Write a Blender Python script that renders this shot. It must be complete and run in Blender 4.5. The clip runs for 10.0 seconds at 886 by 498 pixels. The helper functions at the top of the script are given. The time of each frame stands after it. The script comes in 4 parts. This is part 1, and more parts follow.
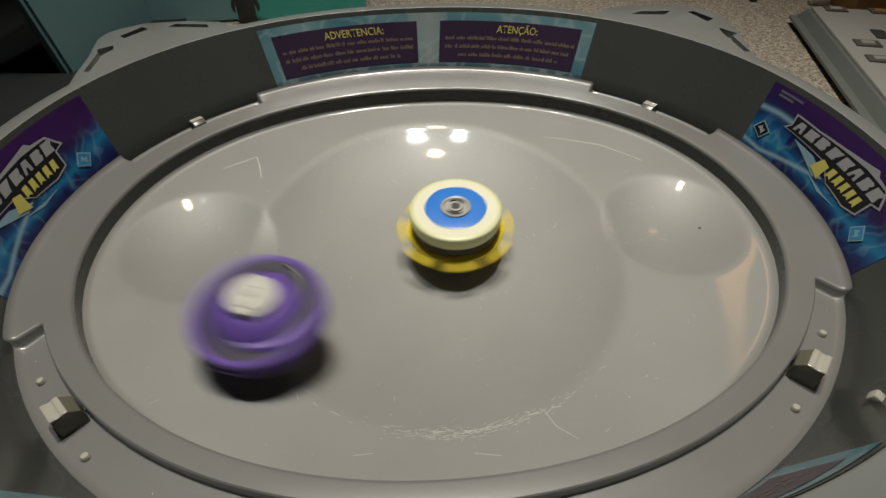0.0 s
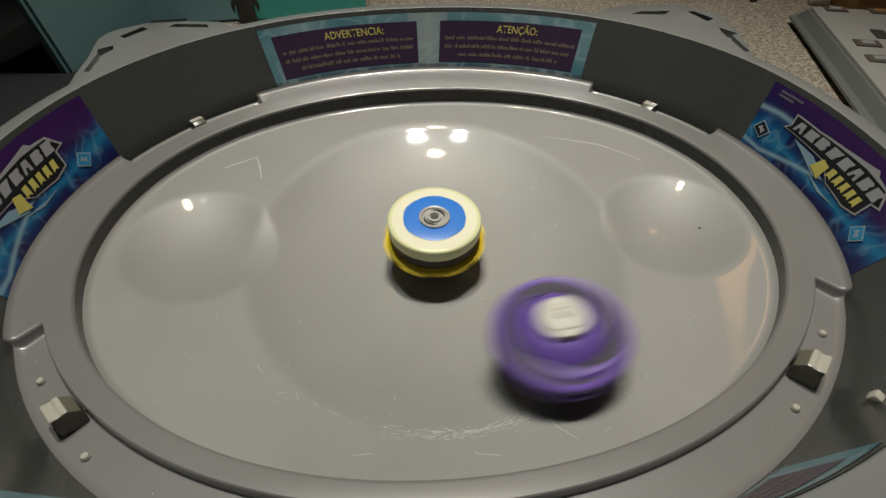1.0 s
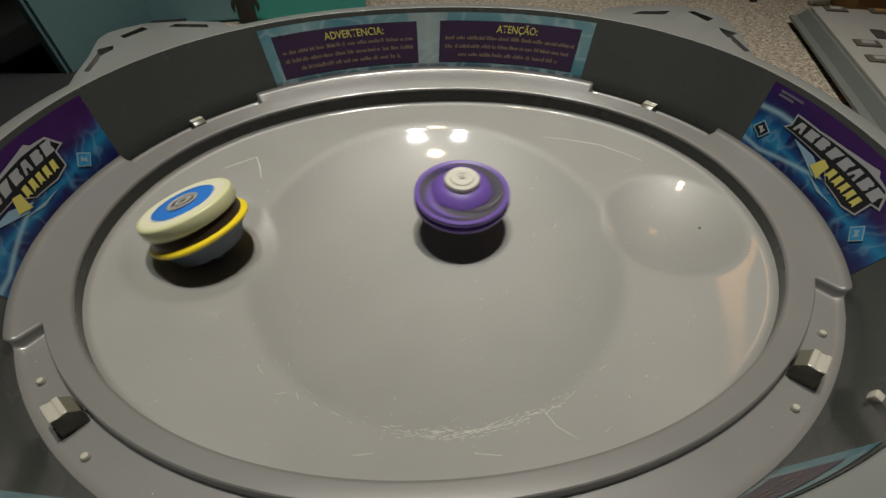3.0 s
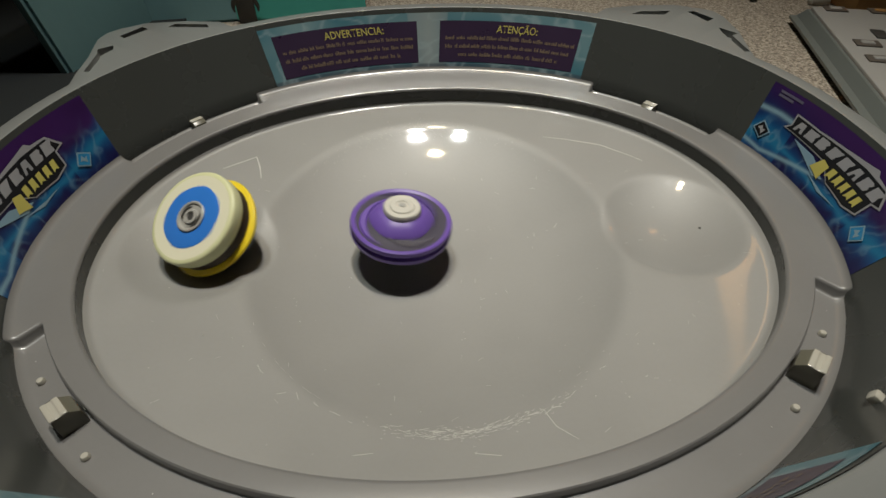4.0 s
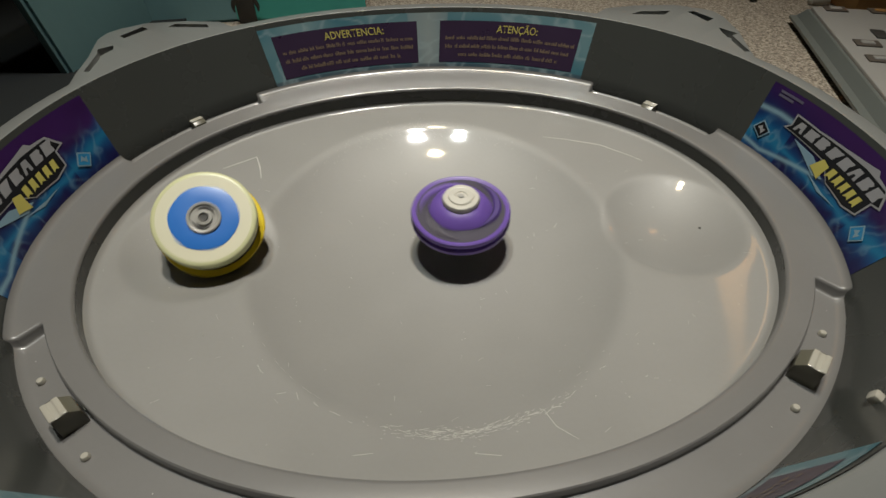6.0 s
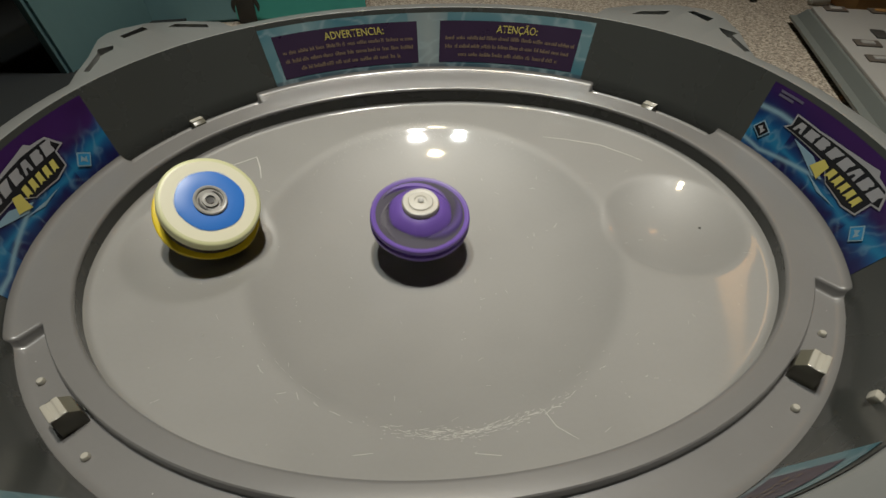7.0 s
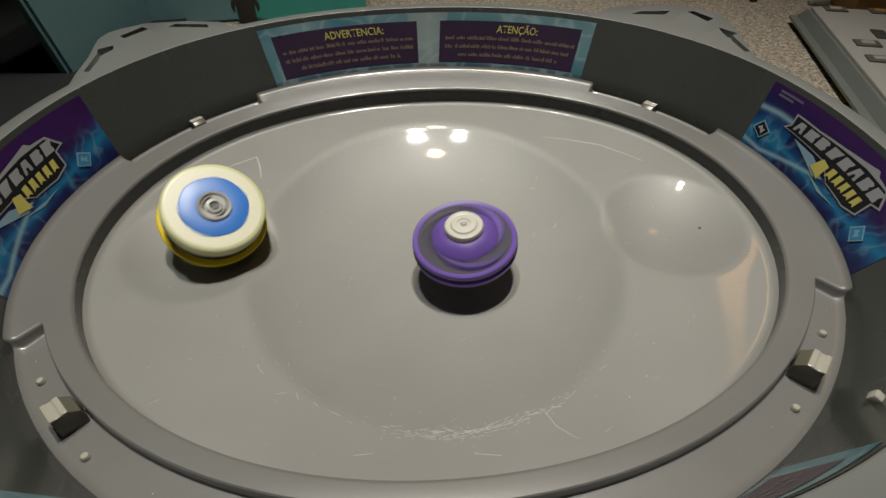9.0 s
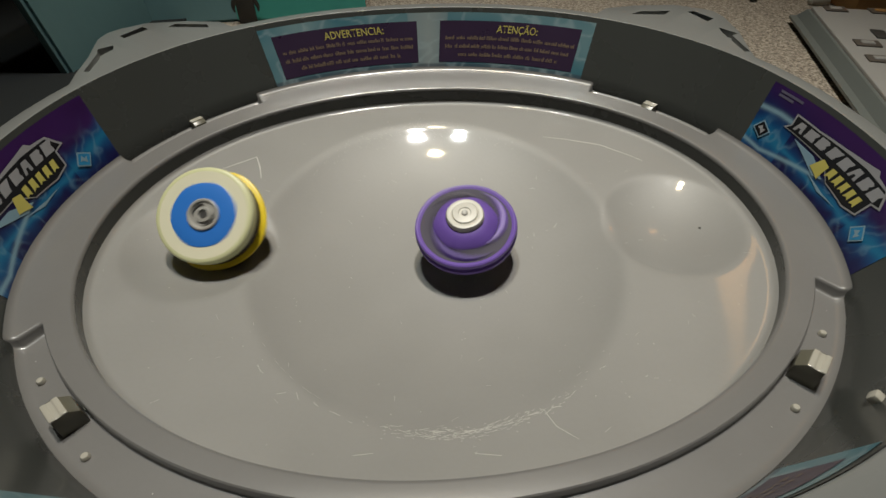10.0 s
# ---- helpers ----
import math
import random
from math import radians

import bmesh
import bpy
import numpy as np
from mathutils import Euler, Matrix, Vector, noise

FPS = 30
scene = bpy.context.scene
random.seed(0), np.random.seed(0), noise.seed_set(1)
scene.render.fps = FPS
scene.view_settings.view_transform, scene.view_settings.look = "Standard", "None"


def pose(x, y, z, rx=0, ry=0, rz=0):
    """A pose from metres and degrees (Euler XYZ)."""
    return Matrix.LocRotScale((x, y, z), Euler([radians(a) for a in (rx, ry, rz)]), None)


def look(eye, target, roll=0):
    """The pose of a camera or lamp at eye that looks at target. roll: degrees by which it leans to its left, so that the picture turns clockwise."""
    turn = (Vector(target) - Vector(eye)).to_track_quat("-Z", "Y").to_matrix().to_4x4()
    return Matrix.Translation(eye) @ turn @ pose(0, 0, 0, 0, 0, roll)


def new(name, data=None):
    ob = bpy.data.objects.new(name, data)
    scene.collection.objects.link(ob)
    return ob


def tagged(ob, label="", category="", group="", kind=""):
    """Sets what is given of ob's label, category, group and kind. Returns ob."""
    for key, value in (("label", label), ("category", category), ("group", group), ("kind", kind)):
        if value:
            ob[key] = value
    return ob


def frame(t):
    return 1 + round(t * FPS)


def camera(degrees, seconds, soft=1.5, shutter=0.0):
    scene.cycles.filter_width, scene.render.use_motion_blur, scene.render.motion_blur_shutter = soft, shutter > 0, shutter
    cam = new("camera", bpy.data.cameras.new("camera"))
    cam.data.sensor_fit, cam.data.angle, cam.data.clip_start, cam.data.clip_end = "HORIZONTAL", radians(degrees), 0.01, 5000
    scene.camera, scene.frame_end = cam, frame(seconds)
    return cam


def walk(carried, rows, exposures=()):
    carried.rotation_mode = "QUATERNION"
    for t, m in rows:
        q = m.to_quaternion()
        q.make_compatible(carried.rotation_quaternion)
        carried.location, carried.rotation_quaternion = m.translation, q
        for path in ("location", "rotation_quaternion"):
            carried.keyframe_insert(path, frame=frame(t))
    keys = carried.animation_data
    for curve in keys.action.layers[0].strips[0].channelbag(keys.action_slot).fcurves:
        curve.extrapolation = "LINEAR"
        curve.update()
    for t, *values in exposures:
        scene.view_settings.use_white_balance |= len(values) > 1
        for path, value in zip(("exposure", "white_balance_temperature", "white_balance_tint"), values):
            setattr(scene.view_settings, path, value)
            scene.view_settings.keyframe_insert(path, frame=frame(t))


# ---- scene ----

# ---------- camera ----------
cam = camera(80, 10.0, soft=1.5, shutter=0.5)
S = 0.15                      # half width of the bowl, metres
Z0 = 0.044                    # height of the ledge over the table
EYE = Vector((-0.01035, -0.18860, 0.15027 + Z0))
GAZE = Vector((0.0546, 0.7327, -0.6782))
CAM_POSE = look(EYE, EYE + GAZE, -0.516)
walk(cam, [(0.0, CAM_POSE), (10.0, CAM_POSE)], exposures=[(0.0, 0.0), (10.0, 0.0)])

# ---------- world and lamps ----------
world = bpy.data.worlds.new("world")
scene.world = world
world.use_nodes = True
wn = world.node_tree.nodes["Background"]
wn.inputs["Color"].default_value = (0.52, 0.64, 0.62, 1)
wn.inputs["Strength"].default_value = 0.075


def lamp(name, place, target, size, power, color):
    data = bpy.data.lights.new(name, "AREA")
    data.shape, data.size, data.energy, data.color = "DISK", size, power, color
    data.spread = radians(31)
    ob = new(name, data)
    ob.matrix_world = look(place, target)
    return ob


lamp("ceiling_spot_lamp", (0.14, 0.30, 2.38), (0.03, 0.03, 0.03), 0.12, 1.04, (1.0, 0.96, 0.90))
lamp("ceiling_spot_lamp", (-0.22, 0.33, 2.38), (0.03, 0.03, 0.03), 0.095, 0.57, (0.95, 1.0, 0.95))
lamp("ceiling_spot_lamp", (0.0, 0.57, 2.38), (0.03, 0.03, 0.03), 0.10, 0.29, (1.0, 0.83, 0.50))


# ---------- materials ----------
def mat(name, color, rough=0.5, metal=0.0, spec=0.5, grain=0.0, grain_scale=200.0, stain=0.0, stain_scale=12.0, bump=0.0, bump_scale=300.0, coat=0.0, coat_rough=0.08):
    """A plain surface with fine grain, broad stains and relief."""
    m = bpy.data.materials.new(name)
    m.use_nodes = True
    nt = m.node_tree
    n, l = nt.nodes, nt.links
    b = n["Principled BSDF"]
    b.inputs["Roughness"].default_value = rough
    b.inputs["Metallic"].default_value = metal
    b.inputs["Specular IOR Level"].default_value = spec
    b.inputs["Coat Weight"].default_value = coat
    b.inputs["Coat Roughness"].default_value = coat_rough
    b.inputs["Base Color"].default_value = (*color, 1)
    tc = n.new("ShaderNodeTexCoord")
    if grain or stain:
        fine, broad = n.new("ShaderNodeTexNoise"), n.new("ShaderNodeTexNoise")
        fine.inputs["Scale"].default_value, broad.inputs["Scale"].default_value = grain_scale, stain_scale
        fine.inputs["Detail"].default_value, broad.inputs["Detail"].default_value = 4, 5
        add = n.new("ShaderNodeMath")
        add.operation = "MULTIPLY_ADD"
        sub = n.new("ShaderNodeMath")
        sub.operation = "SUBTRACT"
        sub.inputs[1].default_value = 0.5
        add.inputs[1].default_value = grain
        mul = n.new("ShaderNodeMath")
        mul.operation = "MULTIPLY_ADD"
        mul.inputs[1].default_value, mul.inputs[2].default_value = stain, 1.0 - stain * 0.5
        hsv = n.new("ShaderNodeHueSaturation")
        hsv.inputs["Color"].default_value = (*color, 1)
        l.new(tc.outputs["Object"], fine.inputs["Vector"])
        l.new(tc.outputs["Object"], broad.inputs["Vector"])
        l.new(fine.outputs["Fac"], sub.inputs[0])
        l.new(broad.outputs["Fac"], mul.inputs[0])
        l.new(sub.outputs[0], add.inputs[0])
        l.new(mul.outputs[0], add.inputs[2])
        l.new(add.outputs[0], hsv.inputs["Value"])
        l.new(hsv.outputs["Color"], b.inputs["Base Color"])
        rr = n.new("ShaderNodeMath")
        rr.operation = "MULTIPLY_ADD"
        rr.inputs[1].default_value, rr.inputs[2].default_value = 0.16, max(0.02, rough - 0.08)
        l.new(broad.outputs["Fac"], rr.inputs[0])
        l.new(rr.outputs[0], b.inputs["Roughness"])
    if bump:
        bn, bp = n.new("ShaderNodeTexNoise"), n.new("ShaderNodeBump")
        bn.inputs["Scale"].default_value, bn.inputs["Detail"].default_value = bump_scale, 3
        bp.inputs["Strength"].default_value, bp.inputs["Distance"].default_value = bump, 0.001
        l.new(tc.outputs["Object"], bn.inputs["Vector"])
        l.new(bn.outputs["Fac"], bp.inputs["Height"])
        l.new(bp.outputs["Normal"], b.inputs["Normal"])
        if coat:
            # the clear gloss on top stays smooth
            geo = n.new("ShaderNodeNewGeometry")
            l.new(geo.outputs["Normal"], b.inputs["Coat Normal"])
    return m


GREY = mat("scuffed_grey_plastic", (0.268, 0.262, 0.247), 0.50, metal=0.06, grain=0.05, grain_scale=600, stain=0.14, stain_scale=30, bump=0.06, bump_scale=420, coat=0.6, coat_rough=0.05)
LEDGE = mat("ledge_grey_plastic", (0.175, 0.17, 0.163), 0.36, grain=0.05, grain_scale=600, stain=0.16, stain_scale=30, bump=0.03, bump_scale=700, coat=0.5, coat_rough=0.13)
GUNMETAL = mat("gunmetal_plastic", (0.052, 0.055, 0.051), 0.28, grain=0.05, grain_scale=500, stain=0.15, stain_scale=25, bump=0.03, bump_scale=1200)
RIMGREY = mat("rim_grey_plastic", (0.195, 0.20, 0.192), 0.32, grain=0.05, grain_scale=500, stain=0.14, stain_scale=20, bump=0.05, bump_scale=1000, coat=0.6, coat_rough=0.08)
OLIVE = mat("dark_olive_plastic", (0.125, 0.118, 0.088), 0.3, grain=0.05, stain=0.15)
CLIP = mat("pale_clip_plastic", (0.42, 0.40, 0.34), 0.2, grain=0.05, stain=0.1)
PURPLE = mat("purple_plastic", (0.138, 0.076, 0.34), 0.44, grain=0.04, stain=0.12, stain_scale=90)
PURPLE_DARK = mat("deep_purple_plastic", (0.06, 0.03, 0.17), 0.65, grain=0.04, stain=0.1, stain_scale=90)
SMOKE = mat("smoky_dark_plastic", (0.045, 0.038, 0.060), 0.7, grain=0.05, stain=0.5, stain_scale=70)
RIB = mat("grey_rib_plastic", (0.17, 0.16, 0.17), 0.65, grain=0.05, stain=0.2, stain_scale=90)
WHITE = mat("off_white_plastic", (0.52, 0.50, 0.44), 0.4, grain=0.03, stain=0.06, stain_scale=100)
CREAM = mat("cream_plastic", (0.64, 0.64, 0.37), 0.38, grain=0.03, stain=0.08, stain_scale=80)
CREAM_TOP = mat("pale_cream_plastic", (0.74, 0.71, 0.53), 0.36, grain=0.03, stain=0.07, stain_scale=80)
BLUE = mat("bright_blue_sticker", (0.03, 0.18, 0.60), 0.36, grain=0.04, stain=0.1, stain_scale=90)
HUB = mat("grey_hub_plastic", (0.36, 0.35, 0.32), 0.35, grain=0.05, stain=0.1, stain_scale=100)
HOLE = mat("dark_hole_plastic", (0.05, 0.048, 0.045), 0.45, grain=0.05, stain=0.1)
BROWN = mat("brown_metal_disc", (0.05, 0.036, 0.026), 0.4, metal=0.3, grain=0.1, stain=0.2, stain_scale=90)
YELLOW = mat("bright_yellow_plastic", (0.78, 0.58, 0.02), 0.35, grain=0.03, stain=0.08, stain_scale=90)
SLATE = mat("slate_blue_plastic", (0.10, 0.125, 0.165), 0.4, grain=0.05, stain=0.15, stain_scale=90)
ST_BLUE = mat("cyan_blue_sticker", (0.03, 0.22, 0.42), 0.3, grain=0.1, stain=0.9, stain_scale=60)
ST_LIGHT = mat("pale_blue_sticker", (0.20, 0.31, 0.38), 0.3, grain=0.1, stain=0.5, stain_scale=70)
ST_BLACK = mat("black_sticker_ink", (0.012, 0.012, 0.014), 0.3, grain=0.05, stain=0.1)
ST_WHITE = mat("silver_white_sticker_ink", (0.29, 0.29, 0.30), 0.3, grain=0.05, stain=0.3, stain_scale=80)
ST_YELLOW = mat("yellow_sticker_ink", (0.50, 0.44, 0.11), 0.3, grain=0.05, stain=0.3, stain_scale=80)
ST_OCHRE = mat("ochre_small_print_ink", (0.17, 0.125, 0.085), 0.35, grain=0.05, stain=0.3, stain_scale=200)
ST_DIM = mat("dim_lavender_small_print_ink", (0.11, 0.10, 0.15), 0.35, grain=0.05, stain=0.3, stain_scale=200)
PANEL = mat("dark_purple_panel_ink", (0.038, 0.023, 0.050), 0.3, grain=0.05, stain=0.3, stain_scale=40)
SCRATCH = mat("white_scratch", (0.50, 0.485, 0.45), 0.5, grain=0.1, stain=0.3, stain_scale=300)
TEAL = mat("teal_plastic", (0.17, 0.31, 0.33), 0.45, grain=0.06, stain=0.3, stain_scale=9)
TEAL_GREEN = mat("green_teal_plastic", (0.07, 0.38, 0.32), 0.45, grain=0.06, stain=0.3, stain_scale=9)
DARKSHEET = mat("dark_sheet", (0.012, 0.015, 0.016), 0.9, grain=0.4, grain_scale=900, stain=0.3, bump=0.4, bump_scale=900)
BOARD = mat("light_grey_board_plastic", (0.36, 0.35, 0.33), 0.4, grain=0.05, stain=0.12, stain_scale=15)
BOARD_SIDE = mat("green_grey_board_edge", (0.15, 0.165, 0.155), 0.4, grain=0.05, stain=0.12, stain_scale=15)
RUSTY = mat("brown_socket_plastic", (0.10, 0.085, 0.07), 0.45, grain=0.1, stain=0.2)
WOOD = mat("orange_wood", (0.36, 0.19, 0.06), 0.45, grain=0.2, grain_scale=90, stain=0.4, stain_scale=14)
PAINT = mat("dim_wall_paint", (0.50, 0.52, 0.50), 0.8, grain=0.04, stain=0.06, stain_scale=2)


def glow_material():
    m = mat("glowing_paper", (0.6, 0.4, 0.2), 0.8)
    b = m.node_tree.nodes["Principled BSDF"]
    b.inputs["Emission Color"].default_value, b.inputs["Emission Strength"].default_value = (1.0, 0.52, 0.16, 1), 4.2
    return m


GLOW = glow_material()


def carpet_material():
    m = mat("carpet", (0.25, 0.215, 0.175), 0.95, bump=1.0, bump_scale=700)
    nt = m.node_tree
    n, l = nt.nodes, nt.links
    tc, vo, ra, no = n.new("ShaderNodeTexCoord"), n.new("ShaderNodeTexVoronoi"), n.new("ShaderNodeValToRGB"), n.new("ShaderNodeTexNoise")
    vo.inputs["Scale"].default_value, no.inputs["Scale"].default_value, no.inputs["Detail"].default_value = 620, 300, 6
    mix = n.new("ShaderNodeMath")
    mix.operation = "MULTIPLY_ADD"
    mix.inputs[1].default_value = 0.55
    l.new(tc.outputs["Object"], vo.inputs["Vector"])
    l.new(tc.outputs["Object"], no.inputs["Vector"])
    l.new(vo.outputs["Color"], mix.inputs[0])
    l.new(no.outputs["Fac"], mix.inputs[2])
    e = ra.color_ramp.elements
    e[0].position, e[0].color = 0.42, (0.13, 0.108, 0.085, 1)
    e[1].position, e[1].color = 1.0, (0.55, 0.48, 0.39, 1)
    k = e.new(0.72)
    k.color = (0.295, 0.25, 0.20, 1)
    l.new(mix.outputs[0], ra.inputs["Fac"])
    l.new(ra.outputs["Color"], n["Principled BSDF"].inputs["Base Color"])
    return m


CARPET = carpet_material()


def print_material():
    """Glossy sticker paper that shows its printed colours."""
    m = mat("printed_sticker", (0.1, 0.1, 0.1), 0.28, bump=0.03, bump_scale=500)
    n, l = m.node_tree.nodes, m.node_tree.links
    at_ = n.new("ShaderNodeAttribute")
    at_.attribute_name = "print"
    l.new(at_.outputs["Color"], n["Principled BSDF"].inputs["Base Color"])
    return m


PRINT = print_material()


# ---------- mesh helpers ----------
def part(name, bm, material, parent=None, label="", smooth=True):
    me = bpy.data.meshes.new(name)
    bm.normal_update()
    bm.to_mesh(me)
    bm.free()
    if smooth:
        for p in me.polygons:
            p.use_smooth = True
        me.set_sharp_from_angle(angle=radians(38))
    me.materials.append(material)
    ob = new(name, me)
    if parent is not None:
        ob.parent = parent
    if label:
        ob["label"] = label
    return ob


def lathe(profile, segs=96, wave=None):
    """A closed turned body from (radius, height) pairs; wave(angle, radius) scales the radius."""
    bm = bmesh.new()
    rings = []
    for r, z in profile:
        if r < 1e-6:
            rings.append([bm.verts.new((0, 0, z))])
            continue
        ring = []
        for i in range(segs):
            a = 2 * math.pi * i / segs
            k = wave(a, r) if wave else 1.0
            ring.append(bm.verts.new((r * k * math.cos(a), r * k * math.sin(a), z)))
        rings.append(ring)
    for lo, hi in zip(rings, rings[1:]):
        for i in range(segs):
            j = (i + 1) % segs
            if len(lo) == 1 and len(hi) > 1:
                bm.faces.new((lo[0], hi[j], hi[i]))
            elif len(hi) == 1 and len(lo) > 1:
                bm.faces.new((lo[i], lo[j], hi[0]))
            elif len(lo) > 1:
                bm.faces.new((lo[i], lo[j], hi[j], hi[i]))
    bmesh.ops.recalc_face_normals(bm, faces=bm.faces)
    return bm


def box_bm(sx, sy, sz, bevel=0.0, at=(0, 0, 0)):
    bm = bmesh.new()
    bmesh.ops.create_cube(bm, size=1.0)
    for v in bm.verts:
        v.co = Vector((v.co.x * sx + at[0], v.co.y * sy + at[1], v.co.z * sz + at[2]))
    if bevel:
        bmesh.ops.bevel(bm, geom=list(bm.edges), offset=bevel, segments=2, affect="EDGES", profile=0.5)
    return bm


def oval(a, b, n, ang):
    c, s = math.cos(ang), math.sin(ang)
    return (S * a * math.copysign(abs(c) ** (2 / n), c), S * b * math.copysign(abs(s) ** (2 / n), s))


# ---------- the bowl's surface ----------
A_EDGE = (1.0, 0.8153, 2.076)
A_CREASE, B_CREASE, CY_CREASE = 0.585, 0.667, 0.012
Z_STEP, Z_CREASE, Z_MID = -0.065, -0.115, -0.240
DISH = 2.6                    # how the dish steepens outwards
DENTS = ((-0.735, 0.025, 0.225, 0.25), (0.765, -0.005, 0.21, 0.245))


def bowl_z(x, y):
    """Height of the bowl's surface over the ledge, in half widths, at a place in half widths."""
    re = (abs(x) ** 2.076 + abs(y / 0.8153) ** 2.076) ** (1 / 2.076)
    rc = math.hypot(x / A_CREASE, (y - CY_CREASE) / B_CREASE)
    # the crease climbs a little towards the far end
    crease = Z_CREASE + 0.025 * max(0.0, (y - CY_CREASE) / B_CREASE / max(rc, 1e-6)) ** 2
    rise = crease - Z_MID
    lo, hi = 0.965, 1.035
    # the outer slope runs straight from the crease to the edge
    steep = (Z_STEP - crease) / max(0.05, rc / max(re, 1e-6) - 1) if rc > lo else 0.0
    if rc <= lo:
        z = Z_MID + rise * rc ** DISH
    elif rc >= hi:
        z = crease + steep * (rc - 1)
    else:
        # soft crease where the dish meets the outer slope
        u, h = (rc - lo) / (hi - lo), hi - lo
        z0, z1 = Z_MID + rise * lo ** DISH, crease + steep * (hi - 1)
        m0, m1 = DISH * rise * lo ** (DISH - 1) * h, steep * h
        z = (2 * u ** 3 - 3 * u * u + 1) * z0 + (u ** 3 - 2 * u * u + u) * m0 + (3 * u * u - 2 * u ** 3) * z1 + (u ** 3 - u * u) * m1
    if re > 0.982:
        z += 0.011 * min(1.0, (re - 0.982) / 0.018) ** 2
    for cx, cy, ax, ay in DENTS:
        q = 1 - math.hypot((x - cx) / ax, (y - cy) / ay) ** 2
        if q > -0.4:
            # a round hollow with a narrow soft brim
            z -= 0.050 * 0.5 * (q + math.sqrt(q * q + 0.004)) * min(1.0, (q + 0.4) / 0.3)
    return z


def ring_strip(bm, inner, outer):
    n = len(inner)
    for i in range(n):
        j = (i + 1) % n
        bm.faces.new((inner[i], outer[i], outer[j], inner[j]))


stadium = tagged(new("battle_stadium"), "grey plastic spinning-top stadium with oval bowl and stickers, on the carpet", "stadium")


def bowl_floor():
    bm = bmesh.new()
    segs, rings_n = 320, 150
    mid = bm.verts.new((0, 0, Z0 + S * bowl_z(0, 0)))
    prev = None
    for k in range(1, rings_n + 1):
        f = k / rings_n
        ring = []
        for i in range(segs):
            x, y = oval(*A_EDGE, 2 * math.pi * i / segs)
            ring.append(bm.verts.new((x * f, y * f, Z0 + S * bowl_z(x * f / S, y * f / S))))
        if prev is None:
            for i in range(segs):
                bm.faces.new((mid, ring[i], ring[(i + 1) % segs]))
        else:
            ring_strip(bm, prev, ring)
        prev = ring
    return part("bowl", bm, GREY, stadium)


bowl_floor()

N = 360
ANG = [2 * math.pi * i / N for i in range(N)]
WALL_BASE = (1.1351, 0.9932, 2.0227)
WALL_TOP = (1.2177, 1.1099, 2.143)
Z_TOP = 0.2268


def swept(name, rows, material, closed=False, label=""):
    """A ring round the bowl from rows (outline, height), heights in half widths."""
    bm = bmesh.new()
    prev = None
    for (a, b, n), z in rows:
        ring = [bm.verts.new((*oval(a, b, n, t), Z0 + S * z)) for t in ANG]
        if prev is not None:
            ring_strip(bm, prev, ring)
        prev = ring
    return part(name, bm, material, stadium, label)


LEDGE_RING = (1.085, 0.925, 2.04)
NEAR_RING = (1.075, 0.868, 2.04)
LOW = ((21.8, 51.0), (126.0, 157.5), (204.0, 335.0))      # stretches where the ledge's outer half lies lower
LOW_Z = -0.030


def wall_point(deg, h, off=0.0):
    """A point on the inner face of the wall: angle, share of its height, distance in front of it."""
    t = radians(deg)
    near = 0.076 * h * max(0.0, -math.sin(t)) ** 2
    a, b, n = (lo + (hi - lo) * h for lo, hi in zip(WALL_BASE, WALL_TOP))
    x, y = oval(a, b - near, n, t)
    d = Vector((x / (a * a), y / (b * b), 0)).normalized()
    return Vector((x, y, Z0 + S * (-0.006 + (Z_TOP + 0.006) * h))) - d * off * 0.45


def turned(name, columns, material, label=""):
    """A closed ring whose cross-section, a column of points, is given angle by angle."""
    bm = bmesh.new()
    cols = [[bm.verts.new(p) for p in col] for col in columns]
    for a, b in zip(cols, cols[1:] + cols[:1]):
        for k in range(len(a) - 1):
            bm.faces.new((a[k], a[k + 1], b[k + 1], b[k]))
    return part(name, bm, material, stadium, label)


def low_angles():
    """Angles round the ring with the share of the drop there, close together at the rounded ends of the low stretches."""
    out = [(360 * i / N, 1.0 if any(a < 360 * i / N < b for a, b in LOW) else 0.0) for i in range(N)]
    ends = ((-0.8, 0.0), (-0.42, 0.03), (-0.2, 0.12), (-0.08, 0.30), (0.08, 0.80), (0.25, 0.93), (0.5, 0.98), (0.9, 1.0))
    for a, b in LOW:
        out = [q for q in out if min(abs(q[0] - a), abs(q[0] - b)) > 1.0]
        out += [(a + d, f) for d, f in ends] + [(b - d, f) for d, f in ends]
    return sorted(out)


def at(o, t, z, shift=0.0):
    x, y = oval(o[0] + shift, o[1] + shift, o[2], t)
    return (x, y, Z0 + S * z)


